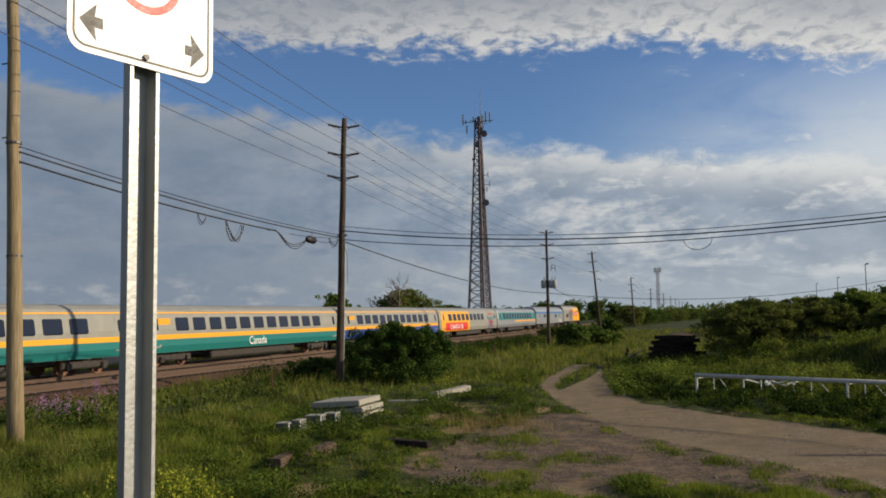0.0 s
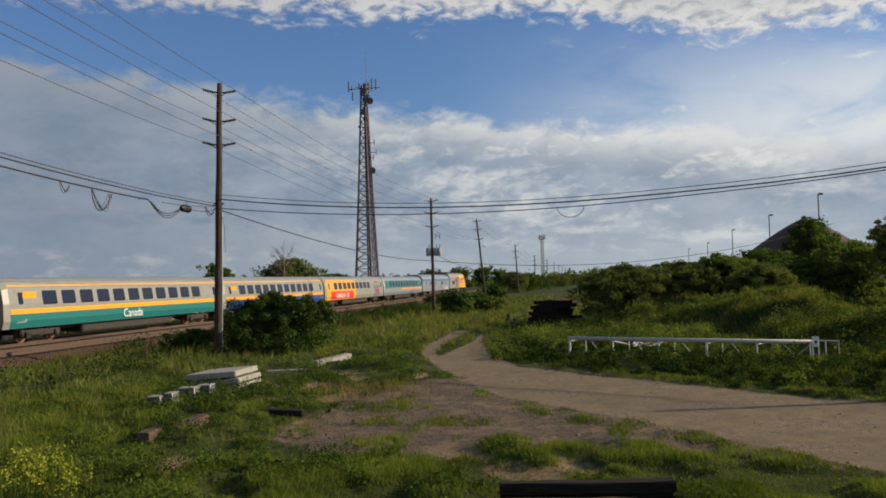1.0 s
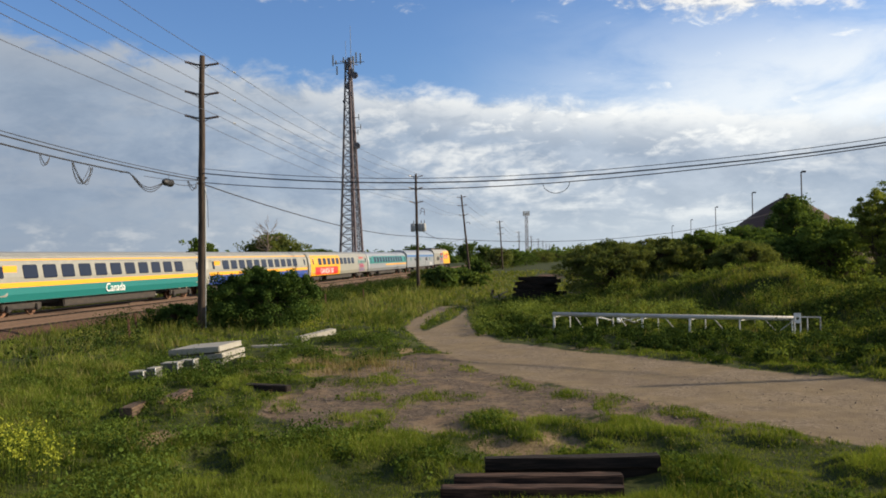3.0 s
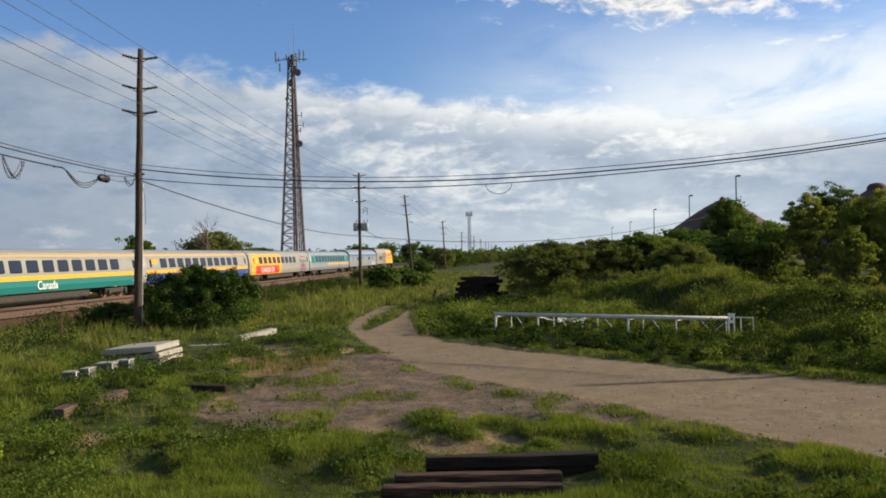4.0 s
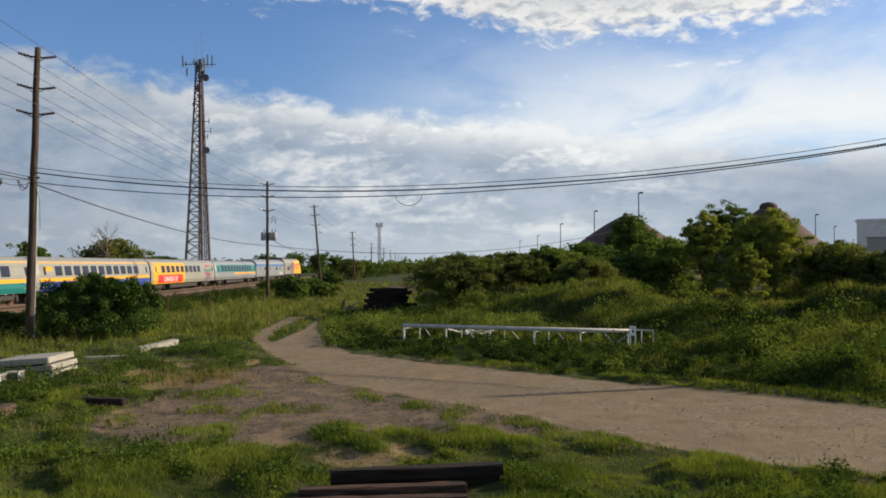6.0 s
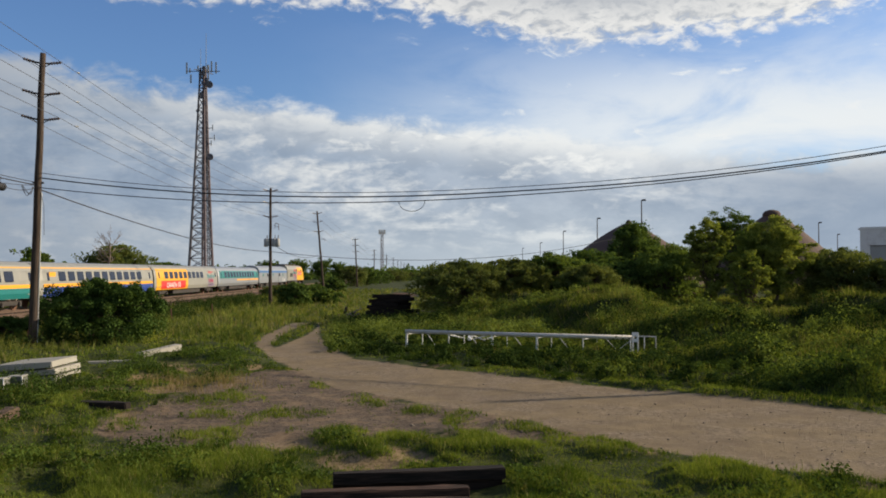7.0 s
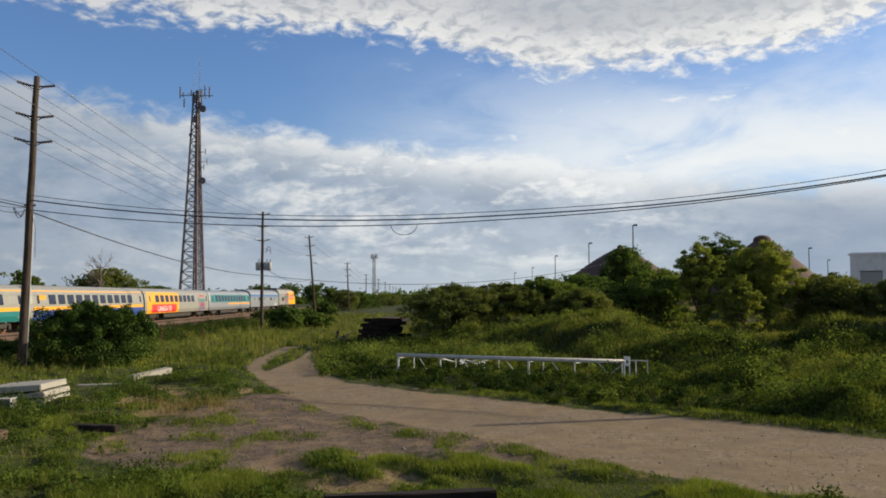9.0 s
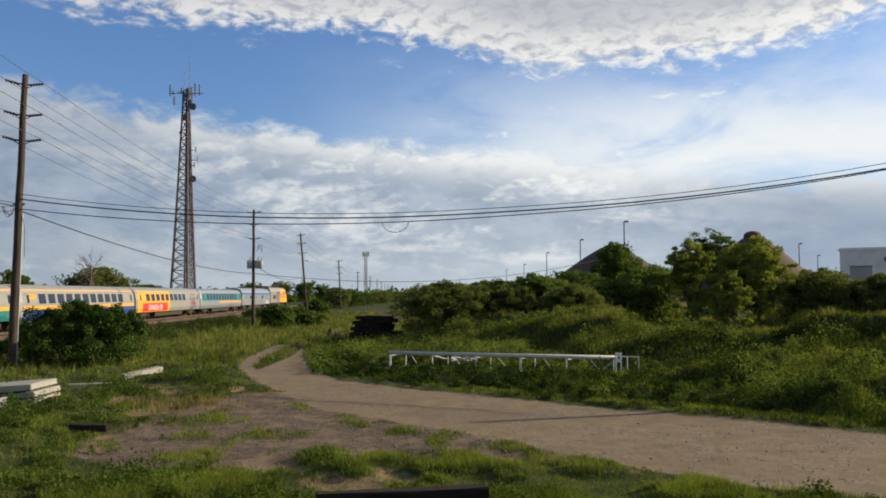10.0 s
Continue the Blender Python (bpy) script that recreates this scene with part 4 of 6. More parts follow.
wire("service_wire", sagging((-14.45, 39.3, 7.15), (-9.6, 91.4, 5.6), 0.62), 0.03, "black service wire dipping toward the next pole", RUBBER)
wire("service_wire", sagging((-9.6, 91.5, 5.6), (42.0, 118.0, 9.6), 2.4, 24), 0.03, "black service wire sagging toward the domes", RUBBER)
wire("service_wire", sagging((-9.6, 91.5, 6.6), (-6.2, 139.5, 6.6), 1.2), 0.03, "black service wire between far poles", RUBBER)


def slack_loop(line, strands, depth, seed):
    """Slack of several strands tied to a line at both ends and hanging in a loose bundle between."""
    rng = np.random.default_rng(seed)
    p0, p1 = Vector(line[0]), Vector(line[1])
    bundle = bmesh.new()
    for k in range(strands):
        a = p0.lerp(p1, rng.uniform(0.0, 0.18))
        b = p0.lerp(p1, rng.uniform(0.8, 1.0))
        deep = depth * rng.uniform(0.72, 1.05)
        swing, side = rng.uniform(-0.16, 0.16), rng.uniform(-0.08, 0.08)
        pts = []
        for i in range(25):
            u = i / 24
            hang = math.sin(math.pi * u) ** 0.62
            pts.append(a.lerp(b, 0.5 + (u - 0.5) * (0.62 + 0.38 * abs(2 * u - 1))) + Vector((side * hang, swing * hang, -deep * hang)))
        tube(pts, 0.011, 5, bundle)
    ob = thing("cable_loop", "loose bundle of slack black cable hanging from a line", "cable", Matrix.Identity(4), "slack cable loops")
    part("strands", bundle, RUBBER, ob)


slack_loop(((-15.28, 28.75, 7.06), (-15.17, 30.2, 7.0)), 6, 0.82, 1)
slack_loop(((-15.42, 27.0, 7.16), (-15.36, 27.7, 7.12)), 3, 0.4, 2)
slack_loop(((-14.6, 37.9, 7.18), (-14.5, 39.1, 7.2)), 4, 0.42, 4)
# the thick cable droops in three strands to its splice
for k, (dz, dx) in enumerate(((0.0, 0.0), (-0.1, 0.04), (0.09, -0.03))):
    knots = [(-15.05, 32.2, 7.02), (-14.99, 32.75, 7.04), (-14.95, 33.24, 6.84 + dz), (-14.91, 33.85, 6.56 + dz), (-14.86, 34.5, 6.5 + dz), (-14.81, 35.1, 6.66 + dz * 0.6), (-14.77, 35.6, 6.86)]
    pts = []
    for i in range(len(knots) - 1):
        p = [Vector(knots[max(0, min(len(knots) - 1, i + j))]) for j in (-1, 0, 1, 2)]
        for u in (0.0, 0.25, 0.5, 0.75):
            pts.append(0.5 * (2 * p[1] + (p[2] - p[0]) * u + (2 * p[0] - 5 * p[1] + 4 * p[2] - p[3]) * u * u + (3 * p[1] - p[0] - 3 * p[2] + p[3]) * u ** 3) + Vector((dx, 0, 0)))
    wire("telephone_cable", pts + [Vector(knots[-1])], 0.018, "drooping black cable strand that runs to a splice", RUBBER)
loop_at = lane_cables[2][9]
pts = [loop_at + Vector((0.55 * math.cos(a) * 0.9589, -0.2837 * 0.55 * math.cos(a), -0.42 * math.sin(a))) for a in (math.pi * i / 12 for i in range(13))]
wire("cable_loop", pts, 0.014, "loop of slack black cable hanging from a line", RUBBER)
loop_at = lane_cables[2][21]
pts = [loop_at + Vector((0.4 * math.cos(a), -0.08 * math.cos(a), -0.35 * math.sin(a))) for a in (math.pi * i / 12 for i in range(13))]
wire("cable_loop", pts, 0.014, "loop of slack black cable hanging from a line", RUBBER)


def splice_closure():
    root = thing("cable_closure", "black ribbed cable splice closure hanging near a pole", "cable closure", Matrix.Translation((-14.73, 36.1, 6.91)) @ pose(0, 0, 0, 0, 0, 4))
    bm = tube([(0, -0.62, -0.02), (0, -0.58, 0), (0, -0.5, 0), (0, -0.42, 0.0), (0, 0.40, 0.03), (0, 0.48, 0.03), (0, 0.56, 0.02)], [0.04, 0.09, 0.11, 0.15, 0.15, 0.11, 0.04], 14)
    body = part("body", bm, RUBBER, root, smooth=True)
    for y in (-0.3, -0.1, 0.1, 0.3):
        part("rib", tube([(0, y - 0.02, 0.012), (0, y + 0.02, 0.012)], 0.165, 14), RUBBER, body)
    part("hanger", tube([(0, 0.1, 0.15), (0, 0.12, 0.42)], 0.012, 5), STEEL, root)


splice_closure()
wire("support_strand", sagging((-14.9, 34.0, 7.02), (-14.5, 39.2, 7.28), 0.06), 0.012, "thin strand between a cable splice and a pole", RUBBER)
wire("drop_wire", sagging((-14.7, 36.6, 6.93), (-14.5, 39.2, 7.15), 0.1), 0.014, "black drop wire from a splice to a pole", RUBBER)

utility_pole(29.7, 26.2, 10.6, 0.19, (), "wooden utility pole that carries the cables over the lane", 0.0)

for ends in ends_1:
    a = Vector(ends[1]).lerp(Vector(ends_2[ends_1.index(ends)][1]), 0.035)
    damper = thing("wire_damper", "small grey damper clamped on a power line", "wire damper", Matrix.Translation(a - Vector((0, 0, 0.1))), "wire dampers")
    part("weight", tube([(-0.05, -0.06, 0.07), (0.05, 0.06, 0.07)], 0.032, 8), GALV, damper)

# fittings on the dark pole and the transformer pole
part("crossarm_bracket", box((0.5, 0.07, 0.09), (0, 0, 7.35), 0.01), STEEL, pole_1)
part("conduit", tube([(0.2, -0.02, 0.2), (0.17, -0.02, 6.9)], 0.035, 8), GALV, pole_1)
part("ground_wire", tube([(0.1, -0.15, 7.2), (0.35, -0.2, 6.3), (0.4, -0.2, 5.0)], 0.012, 5), RUBBER, pole_1)
for dx in (-0.42, 0.42, 0.75):
    bm = tube([(dx, -0.1, 6.2), (dx, -0.1, 6.28), (dx, -0.1, 7.0), (dx, -0.1, 7.1)], [0.2, 0.26, 0.26, 0.14], 12)
    can = part("transformer", bm, CAN_GREY, pole_2, "grey transformer can", smooth=True)
    part("bushing", tube([(dx + 0.08, -0.1, 7.1), (dx + 0.1, -0.1, 7.45)], [0.05, 0.03], 6), PORCELAIN, can)
part("bracket", box((1.6, 0.1, 0.1), (0.15, 0, 7.0), 0.01), STEEL, pole_2)
for dz in (8.3, 8.6):
    part("cutout", tube([(0.35, -0.1, dz - 0.2), (0.6, -0.1, dz + 0.15), (0.85, -0.1, dz), (0.9, -0.1, dz - 0.3)], 0.04, 6), PORCELAIN, pole_2)
part("cutout", tube([(0.3, 0, 8.9), (0.75, 0, 9.0), (0.95, 0, 8.6)], 0.05, 6), PORCELAIN, pole_3)
for dz in (12.0, 8.0, 5.0):
    part("strap", tube([(0, 0, dz), (0, 0, dz + 0.06)], 0.2, 12), STEEL, near_pole)
part("step_bolt", tube([(-0.35, 0, 8.2), (0.1, 0, 8.2)], 0.02, 6), STEEL, near_pole)
part("step_bolt", tube([(-0.35, 0, 10.2), (0.1, 0, 10.2)], 0.02, 6), STEEL, near_pole)
for x, y in ((-16.3, 35.4), (-17.8, 39.4), (-16.5, 44.0), (-15.0, 52.0), (-13.0, 60.0), (-11.6, 68.0)):
    post = thing("fence_post", "thin rusty steel fence post in long grass", "fence post", Matrix.Translation((x, y, float(land(x, y)) - 0.1)), "old fence posts")
    part("stake", box((0.05, 0.05, 1.0), (0, 0, 0.5), 0.006, pose(0, 0, 0, 2, -3, 20)), RUST, post)
    part("flange", box((0.10, 0.012, 0.95), (0, 0.028, 0.49), 0, pose(0, 0, 0, 2, -3, 20)), RUST, post)


# ================= towers =================
def cell_tower(x, y, height, base, top, label, legs=3, turn=20, thick=0.2, bay=2.6):
    root = thing("cell_tower", label, "tower", Matrix.Translation((x, y, float(land(x, y)) - 0.2)) @ pose(0, 0, 0, 0, 0, turn))
    corner = lambda i, z: Vector((math.cos(2 * math.pi * i / legs), math.sin(2 * math.pi * i / legs), 0)) * (base + (top - base) * min(1, z / height) ** 0.85) + Vector((0, 0, z))
    steps = max(8, int(height / bay))
    zs = [height * i / steps for i in range(steps + 1)]
    for i in range(legs):
        part("leg", tube([corner(i, z) for z in zs], [thick * (1 - 0.45 * z / height) for z in zs], 8), TOWER_RED if i != 1 else TOWER_STEEL, root)
    for i in range(legs):
        rest = bmesh.new()
        for a, b in zip(zs, zs[1:]):
            for p0, p1 in ((corner(i, a), corner(i + 1, b)), (corner(i + 1, a), corner(i, b)), (corner(i, b), corner(i + 1, b))):
                if bay < 4:
                    part("brace", tube([p0, p1], thick * 0.22, 4, None, False), TOWER_STEEL, root)
                else:
                    tube([p0, p1], thick * 0.36, 4, rest, False)
        if bay < 4:
            rest.free()
        else:
            tagged(part("bracing", rest, TOWER_STEEL, root), kind="stuff")
    part("ladder", tube([(0, 0, 0.5), (0, 0, height)], thick * (0.7 if bay < 4 else 0.4), 5), TOWER_RED, root)
    return root


TOWER_XY = (200 * math.sin(radians(-10.35)), 200 * math.cos(radians(-10.35)))
tower = cell_tower(*TOWER_XY, 50.5, 3.45, 0.72, "tall grey and rust lattice cell tower with antennas on top", 3, 52, 0.34, 2.2)
tower_turn = tower.matrix_world.to_3x3().inverted()


def on_tower(name, bm, material, label=""):
    bm.transform(tower_turn.to_4x4())
    return part(name, bm, material, tower, label)


def panel(dx, z, h, dy=0.0):
    bm = box((0.34, 0.2, h), (dx, dy, z), 0.04)
    return on_tower("antenna_panel", bm, GALV, "tall grey antenna panel")


mount = tube([(-3.6, -0.5, 49.6), (3.7, 0.3, 49.9)], 0.09, 6)
on_tower("mount_arm", mount, TOWER_STEEL)
on_tower("mount_arm", tube([(-1.6, -2.2, 49.7), (1.8, 2.4, 49.7)], 0.09, 6), TOWER_STEEL)
on_tower("mount_arm", tube([(-1.2, 2.2, 49.2), (1.6, -2.2, 49.2)], 0.09, 6), TOWER_STEEL)
for dx, z, h, dy in ((-3.6, 50.3, 2.6, -0.5), (-2.7, 47.9, 2.0, -0.4), (-3.0, 49.9, 1.0, 0), (-0.9, 50.1, 1.2, -1.5), (0.9, 50.6, 2.0, 1.6), (1.8, 50.9, 2.6, 0.2), (2.8, 50.7, 2.6, 0.3), (1.5, 48.0, 2.0, -2), (1.2, 50.2, 1.6, -1.2)):
    panel(dx, z, h, dy)
on_tower("whip_antenna", tube([(0.6, 0, 50.0), (0.6, 0, 58.5)], [0.09, 0.05], 5), GALV)
on_tower("whip_antenna", tube([(-0.6, 0, 50.0), (-0.6, 0, 55.0)], [0.07, 0.04], 5), GALV)
for dx, dy, z, h in ((0.3, -0.9, 49.6, 2.2), (-0.5, -0.8, 48.6, 1.6), (0.8, -0.6, 47.4, 1.5), (0.0, 0.9, 50.4, 1.6), (-0.2, -0.9, 44.0, 1.4), (0.5, -0.9, 42.2, 1.0)):
    on_tower("radio_unit", box((0.7, 0.45, h), (dx, dy, z), 0.05), TOWER_STEEL)
for dx in (0.42, 0.56):
    on_tower("cable_run", tube([(3.4 * dx, -0.5, 1.0), (2.2 * dx, -0.4, 24.0), (0.75 * dx, -0.3, 50.0)], 0.13, 5), TOWER_STEEL)
for z, dx, r in ((30.0, 1.7, 0.75), (46.6, 1.5, 0.8), (40.5, -1.1, 0.35)):
    drum = on_tower("dish", tube([(dx, -0.9, z), (dx, -0.4, z)], [r, r], 16), TOWER_STEEL, "round microwave dish")
for z, reach in ((34.3, 2.6), (36.6, 2.2), (33.0, 1.9)):
    on_tower("side_arm", tube([(0.5, 0, z), (reach, -0.2, z + 0.1)], 0.08, 5), TOWER_STEEL)
    on_tower("side_antenna", box((0.2, 0.2, 1.3), (reach, -0.2, z + 0.2), 0.03), GALV)

far_tower = cell_tower(22.6, 900, 47.0, 1.9, 1.6, "distant pale lattice tower with antennas", 4, 20, 0.22, 8.0)
for i in range(10):
    a = 2 * math.pi * i / 10
    part("antenna_panel", box((0.8, 0.4, 5.0), (math.cos(a) * 3.2, math.sin(a) * 3.2, 46.5), 0.06), GALV, far_tower)


# ================= railway =================
def track_point(s, q, z):
    p = TRACK_WAY * s + TRACK_SIDE * q
    return Vector((p[0], p[1], z))


for q in (TRACK_Q, TRACK_Q + 4.2):
    track = thing("railway_track", "rusty steel railway track on brown ballast", "railway track", kind="structure")
    for g in (-0.75, 0.75):
        bm = bmesh.new()
        prof = ((-0.07, 0.0), (0.07, 0.0), (0.07, 0.03), (0.012, 0.05), (0.012, 0.12), (0.036, 0.13), (0.036, 0.17), (-0.036, 0.17), (-0.036, 0.13), (-0.012, 0.12), (-0.012, 0.05), (-0.07, 0.03))
        rows = [[bm.verts.new(track_point(s, q + g + a, BALLAST_Z + 0.04 + b)) for a, b in prof] for s in (-60, 100, 400, 1200)]
        for a, b in zip(rows, rows[1:]):
            for i in range(len(prof)):
                bm.faces.new((a[i], a[(i + 1) % len(prof)], b[(i + 1) % len(prof)], b[i]))
        part("rail", bm, RAIL, track)
    sl = np.arange(-10, 180, 0.6)
    corners = np.array([(a, b, c) for c in (0, 0.1) for a, b in ((-0.12, -1.3), (0.12, -1.3), (0.12, 1.3), (-0.12, 1.3))])
    vs = []
    for s in sl:
        for a, b, c in corners:
            vs.append(track_point(s + a, q + b, BALLAST_Z - 0.05 + c))
    quads = np.array(((4, 5, 6, 7), (0, 1, 5, 4), (1, 2, 6, 5), (2, 3, 7, 6), (3, 0, 4, 7)))
    faces = np.concatenate([quads + 8 * i for i in range(len(sl))])
    ties = new("sleepers", arrays_mesh("sleepers", np.array(vs), faces, TIE))
    ties.parent = track
    tagged(ties, kind="stuff")


def side_at(profile, z):
    for (z0, y0), (z1, y1) in zip(profile, profile[1:]):
        if z0 <= z <= z1:
            return y0 + (y1 - y0) * (z - z0) / (z1 - z0)
    return profile[-1][1]


COACH = [(0.85, 1.44), (1.25, 1.56), (2.2, 1.54), (3.0, 1.40), (3.35, 1.16), (3.55, 0.75), (3.64, 0.0)]
BAGGAGE = [(0.95, 1.50), (1.2, 1.52), (3.1, 1.50), (3.5, 1.30), (3.8, 0.9), (3.95, 0.4), (3.98, 0.0)]


def outline(profile):
    right = [(y, z) for z, y in profile]
    left = [(-y, z) for z, y in profile[-2::-1]]
    return right + left


def band(profile, z0, z1, x0, x1, out=0.012, n=3):
    """A painted panel that follows both sides of the body."""
    bm = bmesh.new()
    for s in (-1, 1):
        zs = sorted({z0, z1} | {z for z, _ in profile if z0 < z < z1})
        for a, b in zip(zs, zs[1:]):
            v = []
            for x, z in ((x0, a), (x1, a), (x1, b), (x0, b)):
                v.append(bm.verts.new((x, s * (side_at(profile, z) + out), z)))
            bm.faces.new(v)
    bmesh.ops.remove_doubles(bm, verts=bm.verts, dist=0.001)
    bmesh.ops.solidify(bm, geom=bm.faces[:], thickness=0.008)
    return bm


def pane(profile, x, z0, z1, w, side, out=0.016):
    bm = bmesh.new()
    r = 0.10
    pts = []
    for cx, cz, a0 in ((w / 2 - r, z1 - r, 0), (-w / 2 + r, z1 - r, 90), (-w / 2 + r, z0 + r, 180), (w / 2 - r, z0 + r, 270)):
        for i in range(3):
            a = radians(a0 + 45 * i)
            pts.append((x + cx + r * math.cos(a), cz + r * math.sin(a)))
    front = [bm.verts.new((px, side * (side_at(profile, pz) + out), pz)) for px, pz in pts]
    back = [bm.verts.new((px, side * (side_at(profile, pz) - 0.03), pz)) for px, pz in pts]
    bm.faces.new(front)
    for i in range(len(pts)):
        bm.faces.new((front[i], front[(i + 1) % len(pts)], back[(i + 1) % len(pts)], back[i]))
    return bm


def bogie(root, x, wheel_r=0.45, axles=(-1.25, 1.25)):
    bm = box((3.4, 0.16, 0.36), (x, -1.1, 0.55), 0.05)
    box((3.4, 0.16, 0.36), (x, 1.1, 0.55), 0.05, bm=bm)
    box((0.5, 2.3, 0.4), (x, 0, 0.6), 0.05, bm=bm)
    for a in axles:
        for s in (-1, 1):
            box((0.34, 0.2, 0.36), (x + a, s * 1.22, 0.46), 0.04, bm=bm)
    frame_ob = part("bogie", bm, UNDER, root)
    for a in axles:
        for s in (-0.75, 0.75):
            part("wheel", tube([(x + a, s - 0.065, wheel_r), (x + a, s + 0.065, wheel_r)], wheel_r, 18), RUST, frame_ob)


def train_matrix(s):
    return Matrix.Translation(track_point(s, TRACK_Q, RAIL_Z)) @ pose(0, 0, 0, 0, 0, 84.5)


NEAR = -1       # the side that faces the lane


def lettering(root, text, size, material, x, z, profile, stretch=1.0, out=0.022):
    y = NEAR * (side_at(profile, z + size * 0.35) + out)
    words("lettering", text, size, material, Matrix.Translation((x, y, z)) @ pose(0, 0, 0, 90, 0, 0), root, 0.004, stretch)


def coach(s_mid, lower, label, livery="stripe"):
    half = 12.75
    root = thing("passenger_coach", label, "train car", train_matrix(s_mid), "coaches of the passenger train")
    ends = [-half, -half + 0.35, half - 0.35, half]
    bm = bmesh.new()
    rings = []
    for x, k in zip(ends, (0.93, 1.0, 1.0, 0.93)):
        rings.append([bm.verts.new((x, y * k, z if z < 1.5 else 1.5 + (z - 1.5) * (1 - (1 - k) * 0.6))) for y, z in outline(COACH)])
    for a, b in zip(rings, rings[1:]):
        for i in range(len(a)):
            bm.faces.new((a[i], a[(i + 1) % len(a)], b[(i + 1) % len(a)], b[i]))
    bm.faces.new(rings[0]), bm.faces.new(rings[-1])
    body = CAR_GREY if livery != "steel" else CAR_STAINLESS
    part("body", bm, body, root)
    L = half - 0.4
    if livery == "stripe":
        part("skirt_panel", band(COACH, 0.86, 1.62, -L, L), lower, root)
        part("stripe", band(COACH, 1.63, 1.90, -L, L), CAR_ORANGE, root)
        part("thin_stripe", band(COACH, 3.12, 3.20, -L, L), CAR_ORANGE, root)
        lettering(root, "Canada", 0.78, TEXT_WHITE, -0.5, 1.02, COACH)
        part("emblem", box((1.15, 0.02, 0.42), (-L + 1.6, NEAR * (side_at(COACH, 2.7) + 0.03), 2.62), 0.008, pose(0, 0, 0)), CAR_ORANGE, root, "orange emblem patch")
    elif livery == "steel":
        part("skirt_panel", band(COACH, 1.95, 3.0, -L, L), lower, root)
        part("stripe", band(COACH, 1.60, 1.80, -L * 0.2, L), CAR_ORANGE, root)
    else:
        part("yellow_panel", band(COACH, 0.86, 3.2, -L, -1.0), CAR_YELLOW, root)
        part("red_panel", band(COACH, 0.95, 1.85, -L + 1.5, -2.0, 0.02), RED, root)
        lettering(root, "CANADA 150", 0.85, TEXT_WHITE, -L / 2 - 0.35, 1.08, COACH, 0.98, 0.034)
        for text, z, mt in (("Jasper", 2.55, TEXT_RED), ("Brantford", 2.02, TEXT_TEAL), ("Halifax", 1.5, TEXT_MAGENTA), ("Quebec", 1.0, TEXT_PURPLE)):
            lettering(root, text, 0.85, mt, 9.2, z, COACH, 1.1, 0.026)
    n = 11
    for side in (-1, 1):
        for i in range(n):
            x = -half + 3.7 + i * 1.62 * 1.08
            if livery == "party" and x > 6:
                continue
            part("window", pane(COACH, x, 2.10, 2.88, 1.25, side, 0.024), GLASS_DARK, root)
        for x in (-half + 1.25, half - 1.25):
            door = part("door", pane(COACH, x, 1.15, 2.95, 0.86, side, 0.02), CAR_GREY, root, "grey coach door")
            part("door_window", pane(COACH, x, 2.15, 2.8, 0.34, side, 0.03), GLASS_DARK, door)
    bm = box((11.0, 2.3, 0.62), (0, 0, 0.62), 0.06)
    box((15.5, 1.6, 0.3), (0, 0, 0.75), 0.03, bm=bm)
    part("underframe", bm, UNDER, root)
    for x in (-half + 3.4, half - 3.4):
        bogie(root, x)
    for x in (-half - 0.12, half + 0.12):
        part("gangway", box((0.3, 1.5, 2.3), (x, 0, 2.05), 0.06), BLACK, root)
    return root


def baggage_car(s_mid):
    half = 12.75
    root = thing("baggage_car", "fluted stainless steel baggage car with a blue stripe", "train car", train_matrix(s_mid))
    part("body", extrude_profile(outline(BAGGAGE), -half, half), CAR_STAINLESS, root)
    part("stripe", band(BAGGAGE, 2.75, 3.1, -half + 0.1, half - 0.1), CAR_STEELBLUE, root)
    bm = bmesh.new()
    for i in range(9):
        for s in (-1, 1):
            z = 1.0 + i * 0.1
            tube([(-half + 0.1, s * side_at(BAGGAGE, z), z), (half - 0.1, s * side_at(BAGGAGE, z), z)], 0.022, 6, bm)
    part("fluting", bm, CAR_STAINLESS, root)
    for side in (-1, 1):
        for x in (-5.5, 5.0):
            door = part("door", pane(BAGGAGE, x, 1.05, 2.72, 1.9, side, 0.03), CAR_STAINLESS, root, "wide sliding steel door")
            for dx in (-0.45, 0.45):
                part("door_window", pane(BAGGAGE, x + dx, 2.05, 2.6, 0.55, side, 0.04), GLASS_DARK, door)
        for x in (-1.0, 8.5, -9.5):
            part("window", pane(BAGGAGE, x, 2.1, 2.6, 0.7, side, 0.03), CAR_TEAL, root)
    lettering(root, "Canada", 0.95, TEXT_WHITE, 9.2, 1.15, BAGGAGE, 1.0, 0.05)
    part("underframe", box((11.0, 2.3, 0.55), (0, 0, 0.68), 0.06), UNDER, root)
    for x in (-half + 3.4, half - 3.4):
        bogie(root, x)
    for x in (-half - 0.15, half + 0.15):
        part("gangway", box((0.34, 1.5, 2.4), (x, 0, 2.1), 0.06), BLACK, root)


LOCO = [(1.15, 1.50), (3.35, 1.50), (3.9, 1.25), (4.15, 0.95), (4.2, 0.0)]


